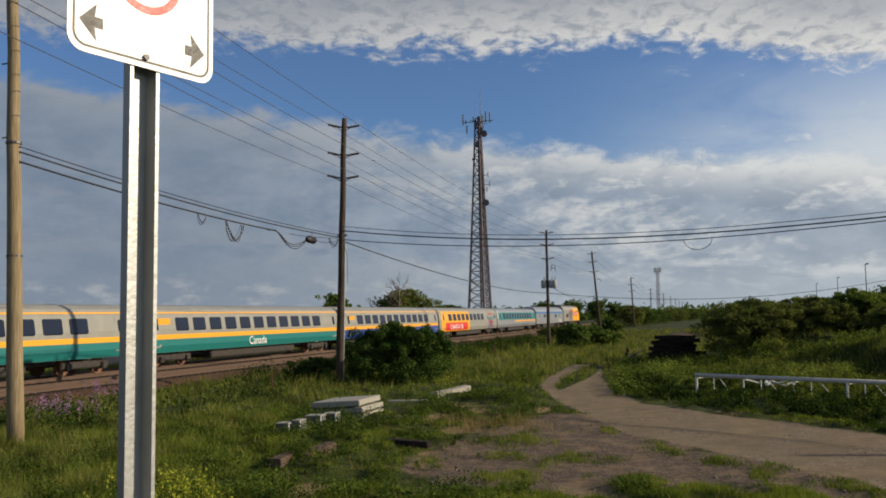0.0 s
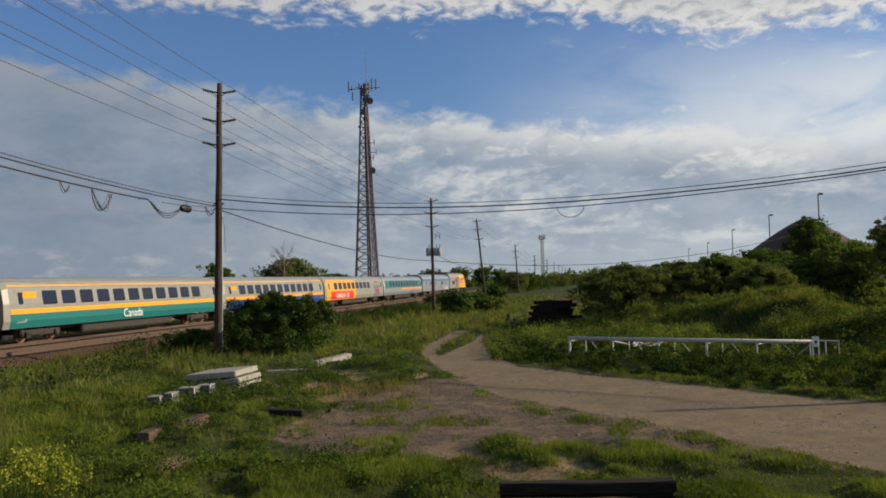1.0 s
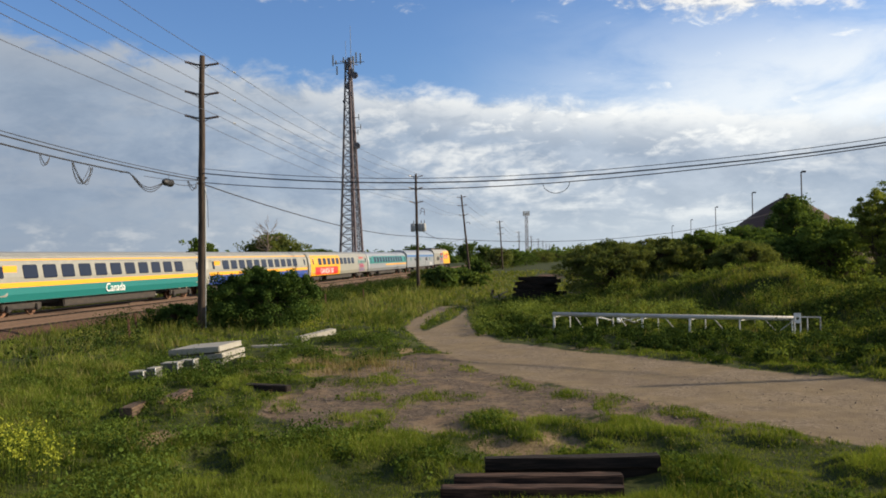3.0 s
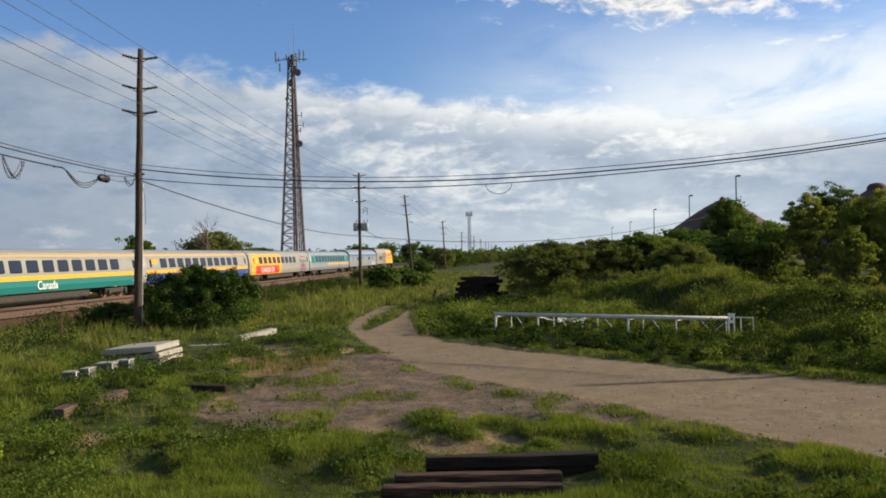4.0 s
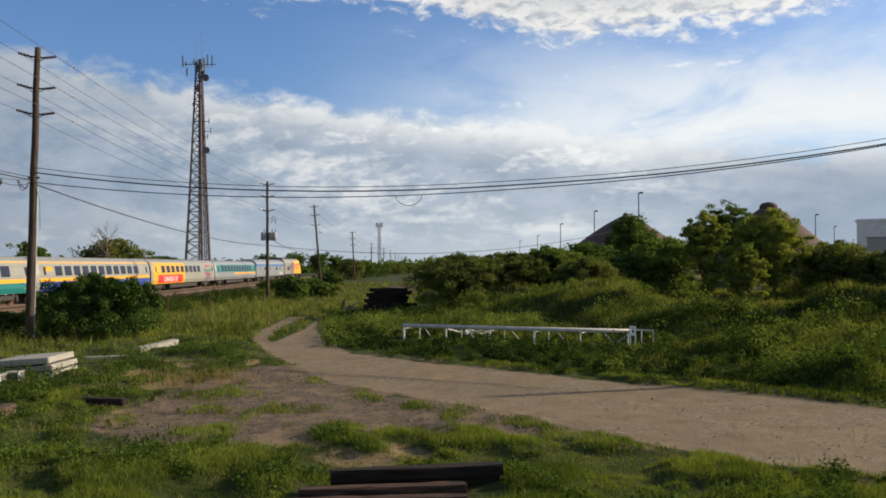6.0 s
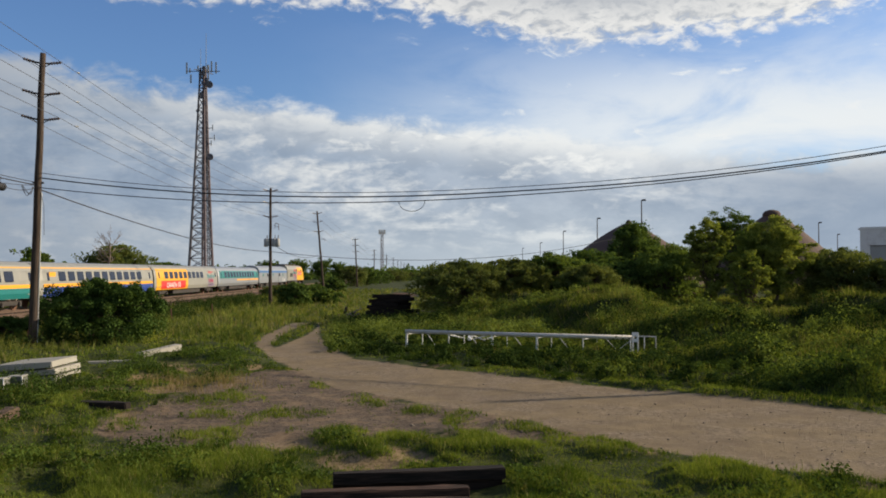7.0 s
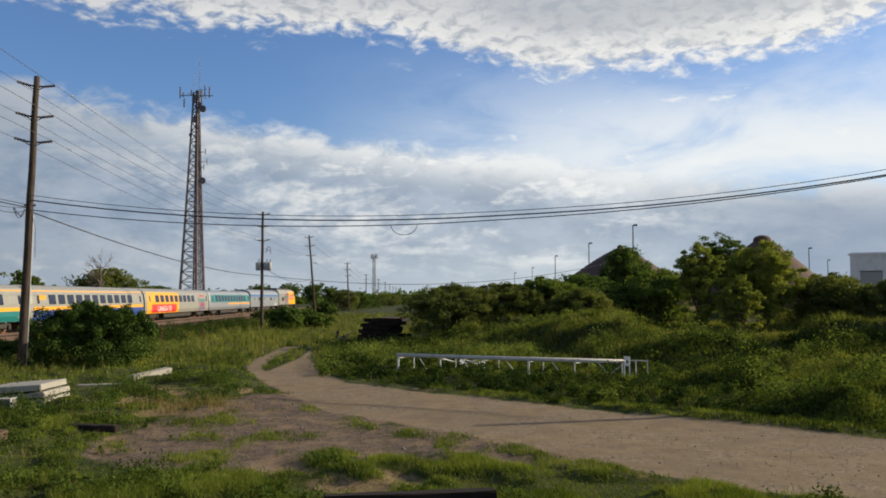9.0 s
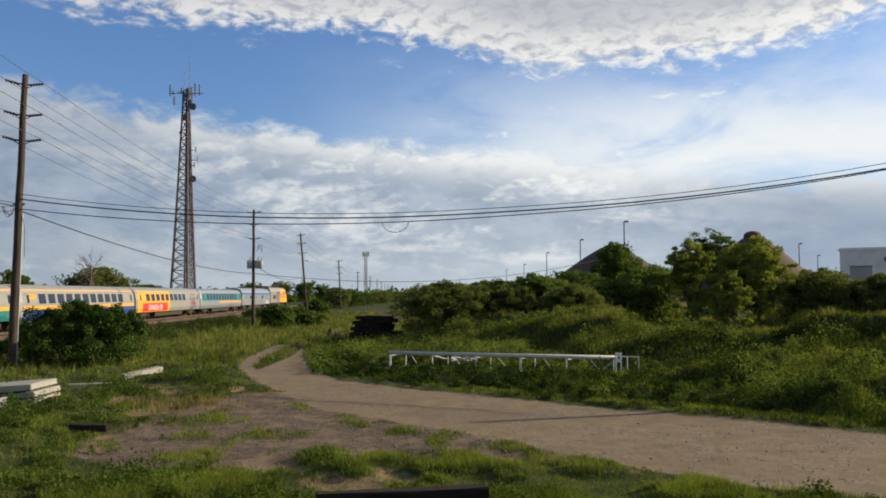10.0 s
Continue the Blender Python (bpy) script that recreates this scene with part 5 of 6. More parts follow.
def locomotive(s_mid):
    half = 10.4
    root = thing("locomotive", "yellow and grey diesel locomotive with large coloured lettering", "locomotive", train_matrix(s_mid))
    part("body", extrude_profile(outline(LOCO), -half, half - 2.6), CAR_GREY, root)
    bm = bmesh.new()
    prof = ((half - 2.6, 1.15), (half - 0.1, 1.15), (half, 1.7), (half - 0.55, 2.75), (half - 1.55, 3.75), (half - 2.0, 4.1), (half - 2.6, 4.18))
    k = (1.5, 1.35, 1.3, 1.32, 1.22, 0.98, 0.9)
    a = [bm.verts.new((x, -w, z)) for (x, z), w in zip(prof, k)]
    b = [bm.verts.new((x, w, z)) for (x, z), w in zip(prof, k)]
    for i in range(len(prof)):
        j = (i + 1) % len(prof)
        bm.faces.new((a[i], a[j], b[j], b[i]))
    bm.faces.new(a), bm.faces.new(b)
    part("nose", bm, CAR_YELLOW, root)
    part("yellow_panel", band(LOCO, 1.16, 3.85, 0.8, half - 2.6), CAR_YELLOW, root)
    part("red_panel", band(LOCO, 2.2, 3.0, 1.6, 6.2, 0.024), RED, root)
    lettering(root, "CANADA 150", 0.66, TEXT_WHITE, 3.9, 2.36, LOCO, 1.05, 0.04)
    for text, z, mt in (("Jasper", 3.0, TEXT_RED), ("Brantford", 2.45, TEXT_TEAL), ("Halifax", 1.9, TEXT_MAGENTA), ("Quebec", 1.35, TEXT_PURPLE)):
        lettering(root, text, 0.95, mt, -1.9, z, LOCO, 1.1, 0.03)
    for side in (-1, 1):
        part("cab_window", pane(LOCO, half - 3.3, 3.0, 3.5, 0.95, side, 0.03), GLASS_DARK, root)
        part("cab_window", pane(LOCO, half - 5.2, 3.05, 3.45, 0.7, side, 0.03), GLASS_DARK, root)
        for x in (-6.6, -5.2):
            part("grille", pane(LOCO, x, 1.9, 2.65, 1.25, side, 0.03), BLACK, root)
        part("vent", pane(LOCO, 0.2, 3.05, 3.5, 1.0, side, 0.03), BLACK, root)
        part("door", pane(LOCO, -half + 1.1, 1.3, 3.2, 0.7, side, 0.03), CAR_GREY, root)
    part("windscreen", box((0.06, 2.0, 0.62), (half - 1.12, 0, 3.3), 0.02, Matrix.Translation((half - 1.12, 0, 3.3)) @ pose(0, 0, 0, 0, -45, 0) @ Matrix.Translation((-half + 1.12, 0, -3.3))), GLASS_DARK, root)
    part("roof", box((16.5, 1.9, 0.14), (-1.8, 0, 4.24), 0.04), ROOF_DARK, root)
    part("radiator_hood", box((3.0, 1.7, 0.25), (-8.0, 0, 4.35), 0.06), BLACK, root)
    part("horn", tube([(5.6, 0, 4.35), (6.2, 0, 4.45)], [0.05, 0.16], 8), STEEL, root)
    part("fuel_tank", box((5.0, 2.6, 0.75), (0, 0, 0.75), 0.12), UNDER, root)
    part("frame_sill", box((20.0, 2.8, 0.2), (0, 0, 1.06), 0.03), UNDER, root)
    for x in (-6.4, 6.4):
        bogie(root, x, 0.5, (-1.35, 1.35))
    part("plough", box((0.5, 2.6, 0.7), (half - 0.1, 0, 0.6), 0.08), BLACK, root)


NOSE = 190.3
locomotive(NOSE - 10.5)
baggage_car(NOSE - 21.3 - 13.0)
coach(NOSE - 21.3 - 26.0 - 13.0, CAR_TEAL, "stainless coach with teal band and orange stripe", "steel")
coach(NOSE - 21.3 - 52.0 - 13.0, CAR_YELLOW, "grey coach half wrapped in yellow with large lettering", "party")
coach(NOSE - 21.3 - 78.0 - 13.0, CAR_BLUE, "pale grey coach with blue skirt and orange stripe")
coach(NOSE - 21.3 - 104.0 - 13.0, CAR_TEAL, "pale grey coach with teal skirt and orange stripe")
coach(NOSE - 21.3 - 130.0 - 13.0, CAR_TEAL, "pale grey coach with teal skirt and orange stripe")


# ================= yard =================
def pipe_barrier():
    a, b = Vector((1.94, 36.5, 0)), Vector((10.87, 32.85, 0))
    way = (b - a).normalized()
    zl, zr = 0.80, 0.72
    root = thing("pipe_barrier", "long weathered white pipe rack on short legs in weeds", "barrier", Matrix.Translation((a.x, a.y, 0)) @ pose(0, 0, 0, 0, 0, math.degrees(math.atan2(way.y, way.x))))
    n = (b - a).length
    part("pipe", tube([(-0.0, 0, zl), (n * 0.5, 0, (zl + zr) / 2 - 0.012), (n, 0, zr)], 0.085, 14), WEATHERED_WHITE, root, smooth=True)
    part("rail", tube([(0.0, 0.62, zl - 0.02), (n + 0.84, 0.62, zr)], 0.026, 8), WEATHERED_WHITE, root)
    plate_bm = bmesh.new()
    ring = [(0.062 * math.cos(2 * math.pi * i / 16), 0.075 * math.sin(2 * math.pi * i / 16)) for i in range(16)]
    square = [(0.125 * max(-1, min(1, 1.5 * math.cos(2 * math.pi * i / 16))), 0.19 * max(-1, min(1, 1.5 * math.sin(2 * math.pi * i / 16)))) for i in range(16)]
    rows = [[plate_bm.verts.new((n + 0.06 + a, y, zr + 0.02 + c)) for a, c in pts] for pts, y in ((square, -0.14), (ring, -0.14), (ring, -0.09), (square, -0.09))]
    for a, c in zip(rows, rows[1:] + rows[:1]):
        for i in range(16):
            plate_bm.faces.new((a[i], a[(i + 1) % 16], c[(i + 1) % 16], c[i]))
    part("end_plate", plate_bm, WHITE_PAINT, root, "white end plate with a round hole")
    for dx in (-0.04, 0.16):
        part("leg", box((0.05, 0.05, zr + 0.05), (n + dx, -0.05, zr / 2 - 0.2), 0.006), WHITE_PAINT, root)
    for i in range(6):
        x = n * (0.0 + i / 5.0) * 0.98 + 0.06
        z = zl + (zr - zl) * x / n
        part("leg", box((0.08 if i in (0, 2, 3) else 0.05, 0.06, z + 0.25), (x, -0.03, z / 2 - 0.14), 0.008), WHITE_PAINT, root)
        part("leg", box((0.04, 0.04, z + 0.2), (x + 0.5, 0.62, z / 2 - 0.12), 0.006), WHITE_PAINT, root)
        if i < 5:
            part("brace", tube([(x + 0.9, 0.0, z - 0.05), (x + 1.3, -0.1, 0.25)], 0.02, 6), WEATHERED_WHITE, root)
            part("crossbar", tube([(x + 0.05, 0.0, z - 0.12), (x + 0.5, 0.62, z - 0.06)], 0.022, 6), WHITE_PAINT, root)
    part("brace", tube([(n - 0.05, 0, zr - 0.05), (n - 0.75, -0.1, 0.1)], 0.022, 6), WEATHERED_WHITE, root)
    part("leg", box((0.05, 0.05, 0.95), (n + 0.82, 0.62, 0.25), 0.006), WEATHERED_WHITE, root)


pipe_barrier()


def slab(name, label, corner, ex, ey, thick, z, category="concrete slab", material=CONCRETE, tilt=(0, 0), yaw=0.0):
    m = Matrix.Translation((corner[0], corner[1], z)) @ pose(0, 0, 0, tilt[0], tilt[1], yaw)
    root = thing(name, label, category, m)
    bm = box((ex, ey, thick), (ex / 2, ey / 2, thick / 2), 0.018)
    bmesh.ops.subdivide_edges(bm, edges=bm.edges[:], cuts=1)
    rng = np.random.default_rng(int(abs(corner[0]) * 100))
    for v in bm.verts:
        v.co += Vector(rng.standard_normal(3)) * 0.005
    part("block", bm, material, root)
    return root


SLABS = (-11.1, 26.93)
slab("concrete_slab", "flat pale concrete slab on top of a tilted stack", SLABS, 1.75, 1.95, 0.19, 0.34, yaw=-4, tilt=(0, -4.2))
slab("concrete_slab", "flat pale concrete slab in the middle of a stack", (-11.05, 26.95), 1.80, 1.95, 0.17, 0.12, yaw=-4, tilt=(0, -4.2))
slab("concrete_slab", "flat concrete slab sunk in grass under a stack", (-11.08, 26.9), 1.85, 1.95, 0.17, -0.10, yaw=-4, tilt=(0, -4.2))
for y in (27.2, 28.3):
    for z in (0.072, 0.292):
        slab("timber_spacer", "short timber spacer between two concrete slabs", (-11.0, y), 1.55, 0.12, 0.046, z, "timber", TIE_OLD, yaw=-4, tilt=(0, -4.2))
for i, (x, y, w, d, h) in enumerate(((-10.28, 22.95, 0.42, 0.42, 0.37), (-9.93, 23.1, 0.26, 0.42, 0.39), (-9.78, 24.0, 0.50, 0.42, 0.40), (-9.52, 24.65, 0.42, 0.42, 0.42))):
    root = thing("concrete_block", "small grey concrete block standing in grass", "concrete block", Matrix.Translation((x, y, float(land(x, y)) - 0.05)) @ pose(0, 0, 0, 0, -2, -6 + 2 * i), "concrete blocks")
    bm = box((w, d, h), (0, 0, h / 2), 0.015)
    part("block", bm, SHADED_CONCRETE, root)
    # paler top and white right edge paint the sunlight on the block
    part("lit_rim", box((w + 0.02, d + 0.02, 0.03), (0, 0, h - 0.012), 0.006), CONCRETE, root)
    part("lit_rim", box((0.03, 0.03, h), (w / 2, -d / 2, h / 2), 0.004), WHITE_PAINT, root)
slab("concrete_kerb", "pale concrete kerb lying in weeds", (-8.75, 34.2), 0.36, 2.3, 0.24, 0.0, "kerb", yaw=-27, tilt=(3.5, 0))
slab("concrete_kerb", "low broken concrete kerb half sunk in grass", (-10.0, 32.3), 1.6, 0.3, 0.16, -0.08, "kerb", yaw=12)


def timber(label, x, y, z, length, yaw, material=TIE, w=0.23, h=0.18, tilt=0.0, name="railway_tie", group=""):
    root = thing(name, label, name.replace("_", " "), Matrix.Translation((x, y, z)) @ pose(0, 0, 0, 0, tilt, yaw), group)
    bm = box((length, w, h), (0, 0, h / 2), 0.014)
    bmesh.ops.subdivide_edges(bm, edges=[e for e in bm.edges if e.calc_length() > length * 0.8], cuts=6)
    rng = np.random.default_rng(int(abs(x * 31 + y * 17 + z * 7)))
    for v in bm.verts:
        v.co += Vector(rng.standard_normal(3)) * 0.006
    part("beam", bm, material, root)
    return root


timber("black creosoted railway tie on top of a small stack", 0.9, 12.72, 0.21, 2.6, 3, TIE, 0.23, 0.17)
timber("black creosoted railway tie lying in grass", 0.9, 12.78, 0.04, 2.6, 2, TIE, 0.22, 0.168)
# the next two ties carry the sun glint in their wood colour
timber("dark railway tie coloured browner for the sun glint on its top", 0.37, 12.15, 0.08, 2.4, 0.5, TIE_GLINT)
timber("dark railway tie coloured browner for the sun glint on its top", 0.27, 11.75, 0.02, 2.5, -0.5, TIE_GLINT)
timber("old brown timber beam lying in grass", -8.08, 19.75, 0.0, 1.95, 91, TIE_OLD, 0.30, 0.22)
timber("old brown timber beam lying in grass", -8.46, 18.85, 0.01, 1.65, 92, TIE_OLD, 0.30, 0.22)
timber("dark rotten timber lying in grass", -6.19, 21.3, 0.06, 1.3, -19, TIE, 0.24, 0.16)

rng = np.random.default_rng(8)
for i in range(27):
    row, col = divmod(i, 5)
    timber("black railway tie in a rough stack", 2.0 + rng.uniform(-0.5, 0.6), 60.2 + col * 0.32 + rng.uniform(-0.1, 0.1), 0.12 + row * 0.28, rng.uniform(2.0, 3.7) * (1 - 0.05 * row), rng.uniform(-9, 9), TIE, 0.27, 0.26, rng.uniform(-3.5, 3.5), group="stack of railway ties")
for i in range(14):
    x, y = (-0.9 + rng.uniform(-0.7, 0.6), 61 + rng.uniform(-1, 1)) if i % 3 else (4.6 + rng.uniform(-0.4, 0.8), 61.5 + rng.uniform(-1, 1))
    timber("splintered pale board in a debris heap", x, y, 0.15 + rng.uniform(0, 0.55), rng.uniform(0.5, 1.4), rng.uniform(0, 180), DEADWOOD, 0.18, 0.06, rng.uniform(-25, 25), "broken_board", "broken boards")

for x, y, yaw, tilt in ((4.3, 36.6, 20, 14), (4.8, 36.8, 70, -18), (5.3, 36.5, 150, 16), (5.0, 36.4, 10, 22), (5.7, 36.7, 30, -13)):
    timber("white painted scrap board behind the pipe barrier", x, y, float(land(x, y)) + 0.24, 0.8, yaw, WHITE_PAINT, 0.22, 0.05, tilt, "scrap_board", "white scrap boards")
timber("pale scrap of litter at the edge of the lane", 8.9, 25.3, float(land(8.9, 25.3)) + 0.01, 0.32, 25, WHITE_PAINT, 0.16, 0.06, 3, "litter")


def sign():
    """A square notice on a ribbed steel post, close to the camera."""
    az_l, az_r, el_l, el_r = -37.0, -28.35, 16.95, 15.3
    d_l = 1.72
    d_r = d_l * math.tan(radians(el_l)) / math.tan(radians(el_r))
    eye = Vector((-0.36, -0.03, EYE_Z + 0.03))
    left = eye + Vector((math.sin(radians(az_l)) * d_l, math.cos(radians(az_l)) * d_l, d_l * math.tan(radians(el_l))))
    right = eye + Vector((math.sin(radians(az_r)) * d_r, math.cos(radians(az_r)) * d_r, d_l * math.tan(radians(el_l))))
    way = (right - left).normalized()
    width = (right - left).length + 0.012
    mid = (left + right) / 2
    ground_z = float(land(mid.x, mid.y))
    root = thing("traffic_sign", "white square parking sign with arrows on a galvanised post", "sign", Matrix.Translation((mid.x, mid.y, ground_z)) @ pose(0, 0, 0, 0, 0, math.degrees(math.atan2(way.y, way.x))))
    base = mid.z - ground_z - 0.008
    h = width

    def rounded(w, hh, r):
        pts = []
        for cx, cz, a0 in ((w / 2 - r, hh / 2 - r, 0), (-w / 2 + r, hh / 2 - r, 90), (-w / 2 + r, -hh / 2 + r, 180), (w / 2 - r, -hh / 2 + r, 270)):
            for i in range(7):
                a = radians(a0 + 15 * i)
                pts.append((cx + r * math.cos(a), cz + r * math.sin(a)))
        return pts

    def plate(pts, y0, y1, cz):
        bm = bmesh.new()
        f = [bm.verts.new((x, y0, z + cz)) for x, z in pts]
        b = [bm.verts.new((x, y1, z + cz)) for x, z in pts]
        bm.faces.new(f), bm.faces.new(b)
        for i in range(len(pts)):
            j = (i + 1) % len(pts)
            bm.faces.new((f[i], f[j], b[j], b[i]))
        return bm

    def ring(outer, inner, y0, y1, cz):
        bm = bmesh.new()
        n = len(outer)
        rows = [[bm.verts.new((x, y, z + cz)) for x, z in pts] for pts, y in ((outer, y0), (inner, y0), (inner, y1), (outer, y1))]
        for a, b in zip(rows, rows[1:] + rows[:1]):
            for i in range(n):
                j = (i + 1) % n
                bm.faces.new((a[i], a[j], b[j], b[i]))
        return bm

    cz = base + h / 2
    face = part("plate", plate(rounded(width, h, 0.035), -0.0012, 0.0012, cz), SIGN_WHITE, root, "white reflective plate")
    part("border", ring(rounded(width - 0.022, h - 0.022, 0.028), rounded(width - 0.032, h - 0.032, 0.024), -0.0016, -0.0010, cz), BLACK, face)
    circle = lambda r: [(r * math.cos(2 * math.pi * i / 40), r * math.sin(2 * math.pi * i / 40)) for i in range(40)]
    part("red_ring", ring(circle(0.088), circle(0.071), -0.0017, -0.0010, cz + 0.028), RED, face)
    for s in (-1, 1):
        tip = s * (width / 2 - 0.024)
        arrow = [(tip, 0), (tip - s * 0.038, 0.038), (tip - s * 0.034, 0.011), (tip - s * 0.052, 0.011), (tip - s * 0.052, -0.011), (tip - s * 0.034, -0.011), (tip - s * 0.038, -0.038)]
        part("arrow", plate(arrow, -0.0017, -0.0010, base + 0.064), BLACK, face)
    part("bolt", tube([(0, 0.0, base + 0.022), (0, -0.007, base + 0.022)], 0.0065, 10), STEEL, root)
    chan = ((-0.031, 0.004), (-0.0235, 0.004), (-0.0215, 0.040), (0.0215, 0.040), (0.0235, 0.004), (0.031, 0.004), (0.031, 0.007), (0.0265, 0.007), (0.0245, 0.043), (-0.0245, 0.043), (-0.0265, 0.007), (-0.031, 0.007))
    chan = [(x * 1.14 + 0.003, y * 0.85) for x, y in chan]
    bm = bmesh.new()
    a = [bm.verts.new((x, y, -0.4)) for x, y in chan]
    b = [bm.verts.new((x, y, base + h - 0.01)) for x, y in chan]
    for i in range(len(chan)):
        j = (i + 1) % len(chan)
        bm.faces.new((a[i], a[j], b[j], b[i]))
    bm.faces.new(a), bm.faces.new(b)
    part("post", bm, GALV, root, "ribbed galvanised steel post")


sign()


# ================= domes, lamps and buildings =================
def dome(x, y, radius, height, label, cap=False):
    root = thing("storage_dome", label, "storage dome", Matrix.Translation((x, y, 0)))
    bm = bmesh.new()
    rows, n = 18, 40
    rings = []
    for i in range(rows + 1):
        rho = max(0.02, 1 - i / rows)
        r = radius * rho
        z = height * (1 - rho ** 1.25) + 0.6
        for dz, dr in ((0.0, 0.0), (0.02, -0.06)):
            rings.append([bm.verts.new(((r + dr) * math.cos(2 * math.pi * j / n), (r + dr) * math.sin(2 * math.pi * j / n), z + dz)) for j in range(n)])
    for a, b in zip(rings, rings[1:]):
        for j in range(n):
            bm.faces.new((a[j], a[(j + 1) % n], b[(j + 1) % n], b[j]))
    bm.faces.new(rings[-1])
    part("roof", bm, DOME_BROWN, root)
    part("wall", tube([(0, 0, -0.3), (0, 0, 0.8)], radius * 0.985, 40), CONCRETE, root)
    wide = 1.5 if cap else 0.55
    part("vent_cap", tube([(0, 0, height - 0.4), (0, 0, height + 0.35), (0, 0, height + 0.75), (0, 0, height + 0.95)], [wide, wide * 0.95, wide * 0.7, wide * 0.25], 20), DOME_BROWN, root, smooth=cap)


dome(40.2, 123.7, 14.5, 10.2, "brown shingled conical storage dome behind trees")
dome(67.8, 133.7, 14.0, 12.6, "brown shingled storage dome with a rounded cap", True)


def area_lamp(x, y, h, label="tall grey lamp post with a single floodlight"):
    root = thing("lamp_post", label, "lamp post", Matrix.Translation((x, y, -0.2)), "yard lamp posts")
    part("mast", tube([(0, 0, 0), (0, 0, h)], [0.13, 0.08], 8), STEEL, root)
    part("lamp_arm", tube([(0, 0, h - 0.1), (0.3, 0, h)], 0.05, 6), STEEL, root)
    part("lamp_head", box((0.55, 0.35, 0.24), (0.34, 0, h + 0.02), 0.05), STEEL, root)


for az, el, d in ((18.85, 4.7, 118), (15.95, 3.55, 150), (13.7, 2.72, 190), (12.15, 1.95, 250), (10.96, 1.6, 300), (29.6, 3.0, 170), (30.65, 2.25, 210)):
    area_lamp(d * math.sin(radians(az)), d * math.cos(radians(az)), 3.6 + d * math.tan(radians(el)))


def block_building(name, label, a, b, depth, z, wall_mat, openings, fittings, roof_over=0.15):
    """A flat-roofed building; its long front runs from a to b."""
    a, b = Vector((*a, 0)), Vector((*b, 0))
    way = (b - a).normalized()
    root = thing(name, label, "building", Matrix.Translation((a.x, a.y, -0.3)) @ pose(0, 0, 0, 0, 0, math.degrees(math.atan2(way.y, way.x))))
    n = (b - a).length
    z += 0.3
    spans = sorted(openings)
    x = 0.0
    for x0, x1, z0, z1 in spans + [(n, n, 0, 0)]:
        if x0 > x:
            part("wall", box((x0 - x, 0.3, z), ((x + x0) / 2, 0.15, z / 2)), wall_mat, root)
        if x1 > x0:
            part("wall", box((x1 - x0, 0.3, z - z1), ((x0 + x1) / 2, 0.15, (z + z1) / 2)), wall_mat, root)
            if z0 > 0.05:
                part("wall", box((x1 - x0, 0.3, z0), ((x0 + x1) / 2, 0.15, z0 / 2)), wall_mat, root)
            w = part("door" if z0 < 0.05 else "window", box((x1 - x0, 0.06, z1 - z0), ((x0 + x1) / 2, 0.2, (z0 + z1) / 2)), STEEL if z0 < 0.05 else GALV if z > 6 else GLASS_DARK, root)
            part("frame", box((x1 - x0 + 0.16, 0.08, 0.1), ((x0 + x1) / 2, -0.03, z1 + 0.02), 0.01), STEEL, w)
        x = x1
    for p, s in (((n / 2, depth - 0.15, z / 2), (n, 0.3, z)), ((0.15, depth / 2, z / 2), (0.3, depth - 0.6, z)), ((n - 0.15, depth / 2, z / 2), (0.3, depth - 0.6, z))):
        part("wall", box(s, p), wall_mat, root)
    part("roof", box((n + 2 * roof_over, depth + 2 * roof_over, 0.16), (n / 2, depth / 2, z + 0.08), 0.02), ROOF_DARK if z < 6 else WHITE_WALL, root)
    for kind, (fx, fy, fz), size, mt in fittings:
        part(kind, box(size, (fx, fy, fz), 0.03), mt, root)
    return root


block_building("warehouse", "long low pink block warehouse behind the railway", (-36.6, 55.0), (-39.6, 130.0), 22.0, 3.15, PINK_BLOCK,
               [(8, 10.4, 0, 2.5), (17.8, 18.6, 1.5, 2.3), (20.5, 21.3, 1.2, 1.9), (26, 27.2, 0, 1.6), (33.5, 37, 0, 2.4), (47, 48, 1.4, 2.1), (58, 59.2, 0, 2.2)],
               [("roof_unit", (20, 6, 4.0), (2.2, 1.6, 0.9), ROOF_DARK), ("roof_unit", (32, 5, 3.95), (1.4, 1.2, 0.8), GALV), ("roof_unit", (47, 7, 4.0), (2.6, 1.6, 0.9), STEEL),
                ("wall_lamp", (29, -0.1, 2.9), (0.4, 0.2, 0.25), STEEL), ("wall_lamp", (46, -0.1, 2.9), (0.4, 0.2, 0.25), STEEL), ("pipe", (39, -0.1, 2.55), (9, 0.12, 0.12), RUST),
                ("utility_box", (32.2, -0.4, 1.1), (0.8, 0.6, 1.7), WHITE_PAINT), ("utility_box", (24.5, -0.4, 0.7), (0.8, 0.5, 0.8), WHITE_PAINT)])
block_building("depot_building", "white flat-roofed industrial building beyond the trees", (89.3, 143.5), (128.1, 116.0), 30.0, 11.1, WHITE_WALL,
               [(1.6, 5.2, 5.6, 8.2), (11, 15, 4.0, 8.2), (20, 24, 0, 5)],
               [("wall_lamp", (7.6, -0.2, 9.4), (0.8, 0.4, 0.7), STEEL), ("roof_trim", (19.2, -0.06, 11.2), (39, 0.1, 0.35), WHITE_WALL), ("wall_band", (19, -0.04, 2.6), (38, 0.08, 0.2), CONCRETE)], 0.0)


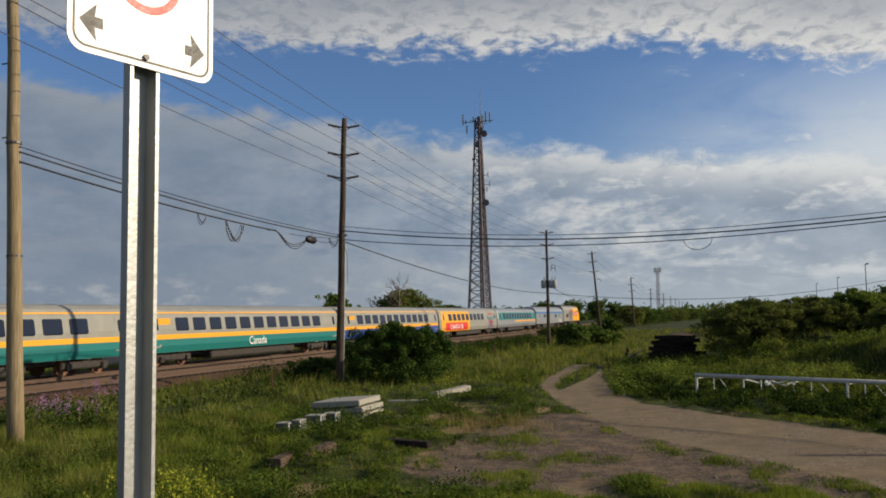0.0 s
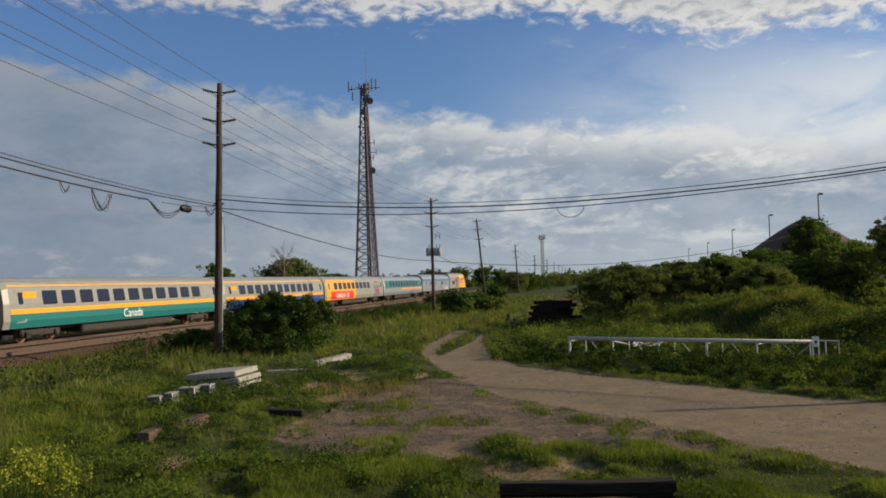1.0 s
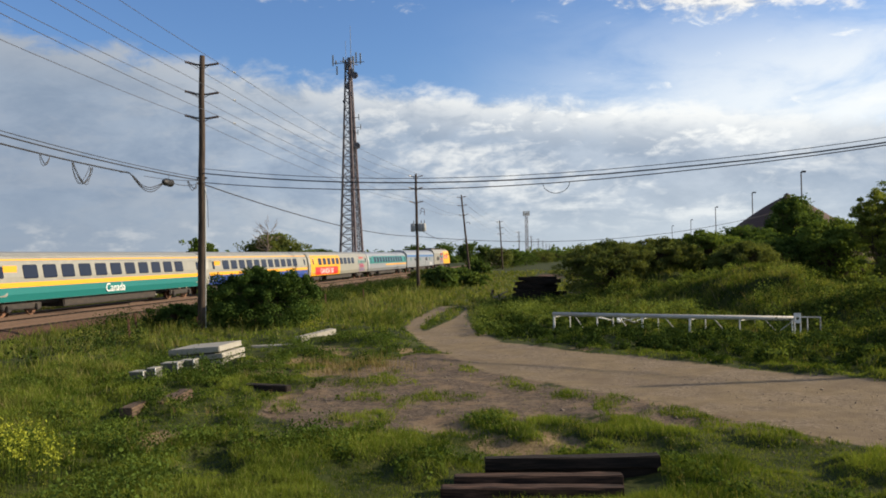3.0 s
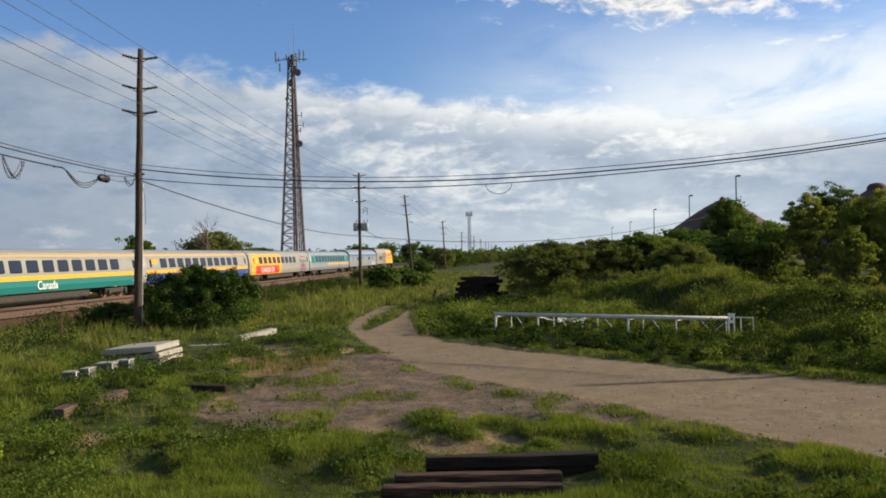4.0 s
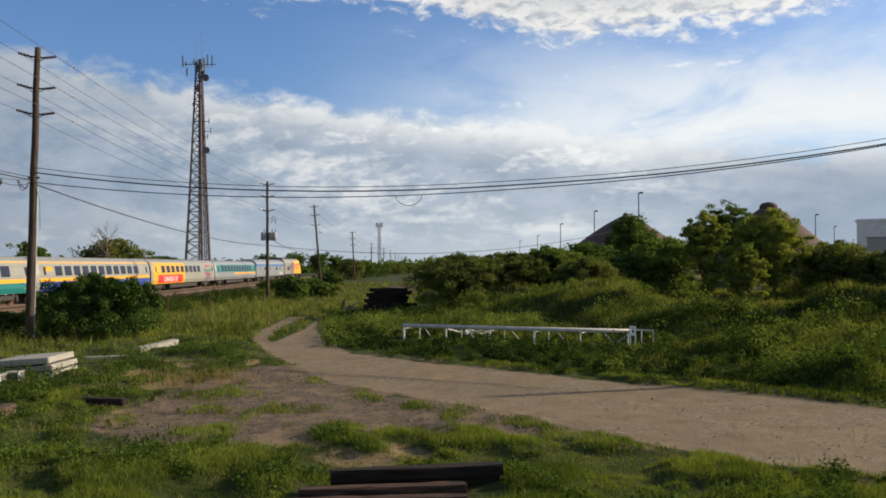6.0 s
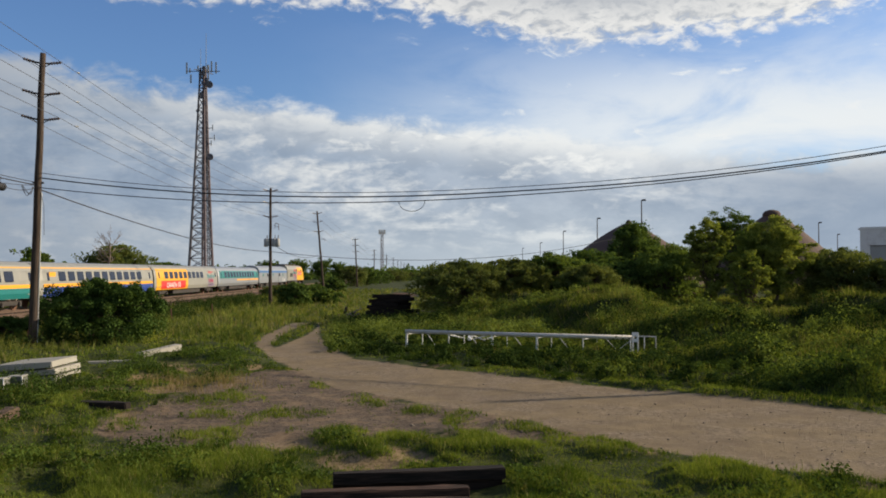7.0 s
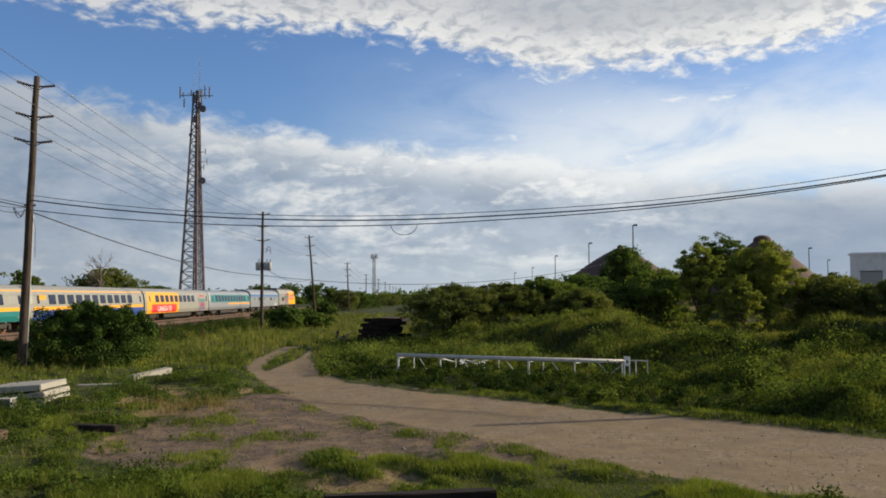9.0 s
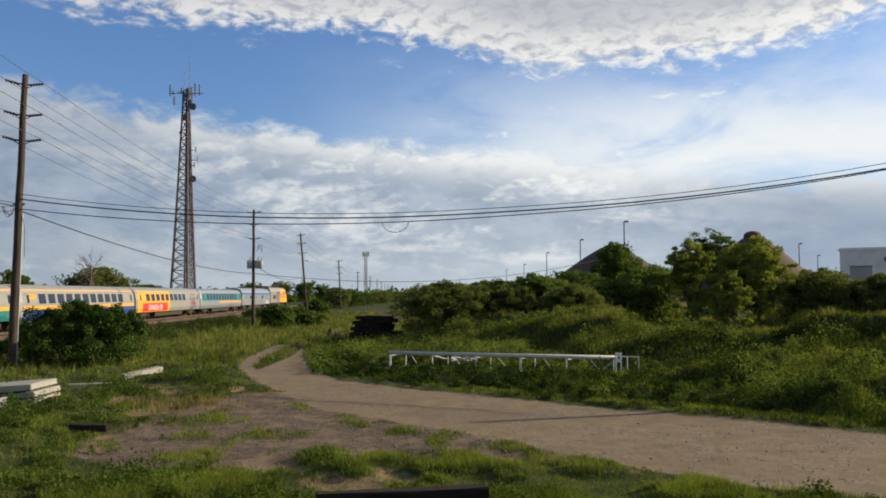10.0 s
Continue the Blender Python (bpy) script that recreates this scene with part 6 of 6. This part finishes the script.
# distant woods on the skyline
def far_woods():
    rng = np.random.default_rng(77)
    cs, rs = [], []
    for i in range(620):
        a = radians(rng.uniform(-44, 40))
        d = rng.uniform(330, 620)
        h = rng.uniform(3.0, 7.0) * (0.75 + 0.25 * math.sin(a * 31))
        cs.append((d * math.sin(a), d * math.cos(a), h * 0.45))
        rs.append(h * 0.75)
    v, f = clumps(rng, cs, rs, 55, 1.1)
    v[:, 2] = np.maximum(v[:, 2], 0.0)
    tagged(new("far_woods", arrays_mesh("far_woods", v, f, LEAF_DARK)), "far low green woods along the skyline", "woods", kind="stuff")


far_woods()


# loose stones on the bare ground, and dry straw tufts
def build_stones():
    rng = np.random.default_rng(19)
    n = 14000
    x, y = rng.uniform(-7, 14, n), 14 + 24 * rng.random(n) ** 1.5
    f = np.maximum(patch_field(x, y), 0.25 * lane_field(x, y))
    ok = rng.random(n) < f * 0.8
    x, y = x[ok], y[ok]
    s = rng.gamma(2.0, 0.0045, len(x)) + 0.005
    c = np.stack([x, y, land(x, y) + s * 0.2], 1)
    corners = np.array(((1, 0, 0), (0, 1, 0), (-1, 0, 0), (0, -1, 0), (0, 0, 0.75), (0, 0, -0.5)))
    v = (c[:, None] + corners[None] * s[:, None, None] * rng.uniform(0.6, 1.4, (len(x), 6, 1))).reshape(-1, 3)
    tri = np.array(((0, 1, 4), (1, 2, 4), (2, 3, 4), (3, 0, 4), (1, 0, 5), (2, 1, 5), (3, 2, 5), (0, 3, 5)))
    tagged(new("loose_stones", arrays_mesh("loose_stones", v, (tri[None] + 6 * np.arange(len(x))[:, None, None]).reshape(-1, 3), STONE)), "loose grey and brown stones on bare ground", "stones", kind="stuff")
    m = 110
    x, y = np.concatenate([-4.9 + rng.standard_normal(m) * 0.9, rng.uniform(2, 22, m // 2), rng.uniform(-12, -4, m // 4)]), np.concatenate([25.6 + rng.standard_normal(m) * 0.8, rng.uniform(30, 52, m // 2), rng.uniform(14, 24, m // 4)])
    keep = lane_field(x, y) < 0.3
    v, f = blades(rng, x[keep], y[keep], rng.uniform(0.2, 0.5, keep.sum()), np.full(keep.sum(), 0.02), 7, 0.6)
    tagged(new("dry_grass", arrays_mesh("dry_grass", v, f, STRAW)), "dry straw-coloured grass tufts", "grass", kind="stuff")


STONE = surface("loose_stone", (0.19, 0.155, 0.125), 0.9, vary=0.5, scale=6.0)
STRAW = foliage("straw", (0.16, 0.13, 0.06), (0.27, 0.21, 0.10), 0.3)
build_stones()


# ================= flowers =================
def flowers(name, at, spread_xy, n, material, label, height, size):
    rng = np.random.default_rng(int(abs(at[0]) * 10))
    x = at[0] + rng.standard_normal(n) * spread_xy[0]
    y = at[1] + rng.standard_normal(n) * spread_xy[1]
    root = thing(name, label, "flowers", Matrix.Translation((at[0], at[1], 0)))
    st, hd = bmesh.new(), []
    for px, py in zip(x, y):
        z = float(land(px, py))
        h = height * rng.uniform(0.7, 1.15)
        tube([(px - at[0], py - at[1], z), (px - at[0] + 0.03, py - at[1], z + h)], 0.006, 3, st, False)
        c = np.array((px - at[0] + 0.03, py - at[1], z + h))
        hd.append(c + rng.standard_normal((24, 3)) * (size, size, size * 2.2))
    tagged(part("stem_tuft", st, WEED, root), kind="stuff")
    c = np.concatenate(hd)
    v, f = leaf_quads(rng, c, 0.026, np.array((0, 0, 0.3)))
    ob = tagged(new("blossom", arrays_mesh("blossom", v, f, material)), kind="stuff")
    ob.parent = root


flowers("wildflowers", (-18.2, 23.6), (0.6, 0.45), 34, PETAL, "patch of purple wildflowers in long grass", 0.75, 0.05)
flowers("wildflowers", (-20.7, 29.8), (0.7, 0.5), 22, PETAL, "patch of purple wildflowers near the railway", 0.8, 0.05)
flowers("yellow_wildflowers", (-7.9, 12.7), (0.6, 0.4), 60, YELLOW_PETAL, "patch of yellow-green flowering weeds", 0.62, 0.045)
flowers("yellow_wildflowers", (-8.2, 35.0), (0.25, 0.2), 12, YELLOW_PETAL, "patch of yellow flowering weeds by a bush", 0.6, 0.05)
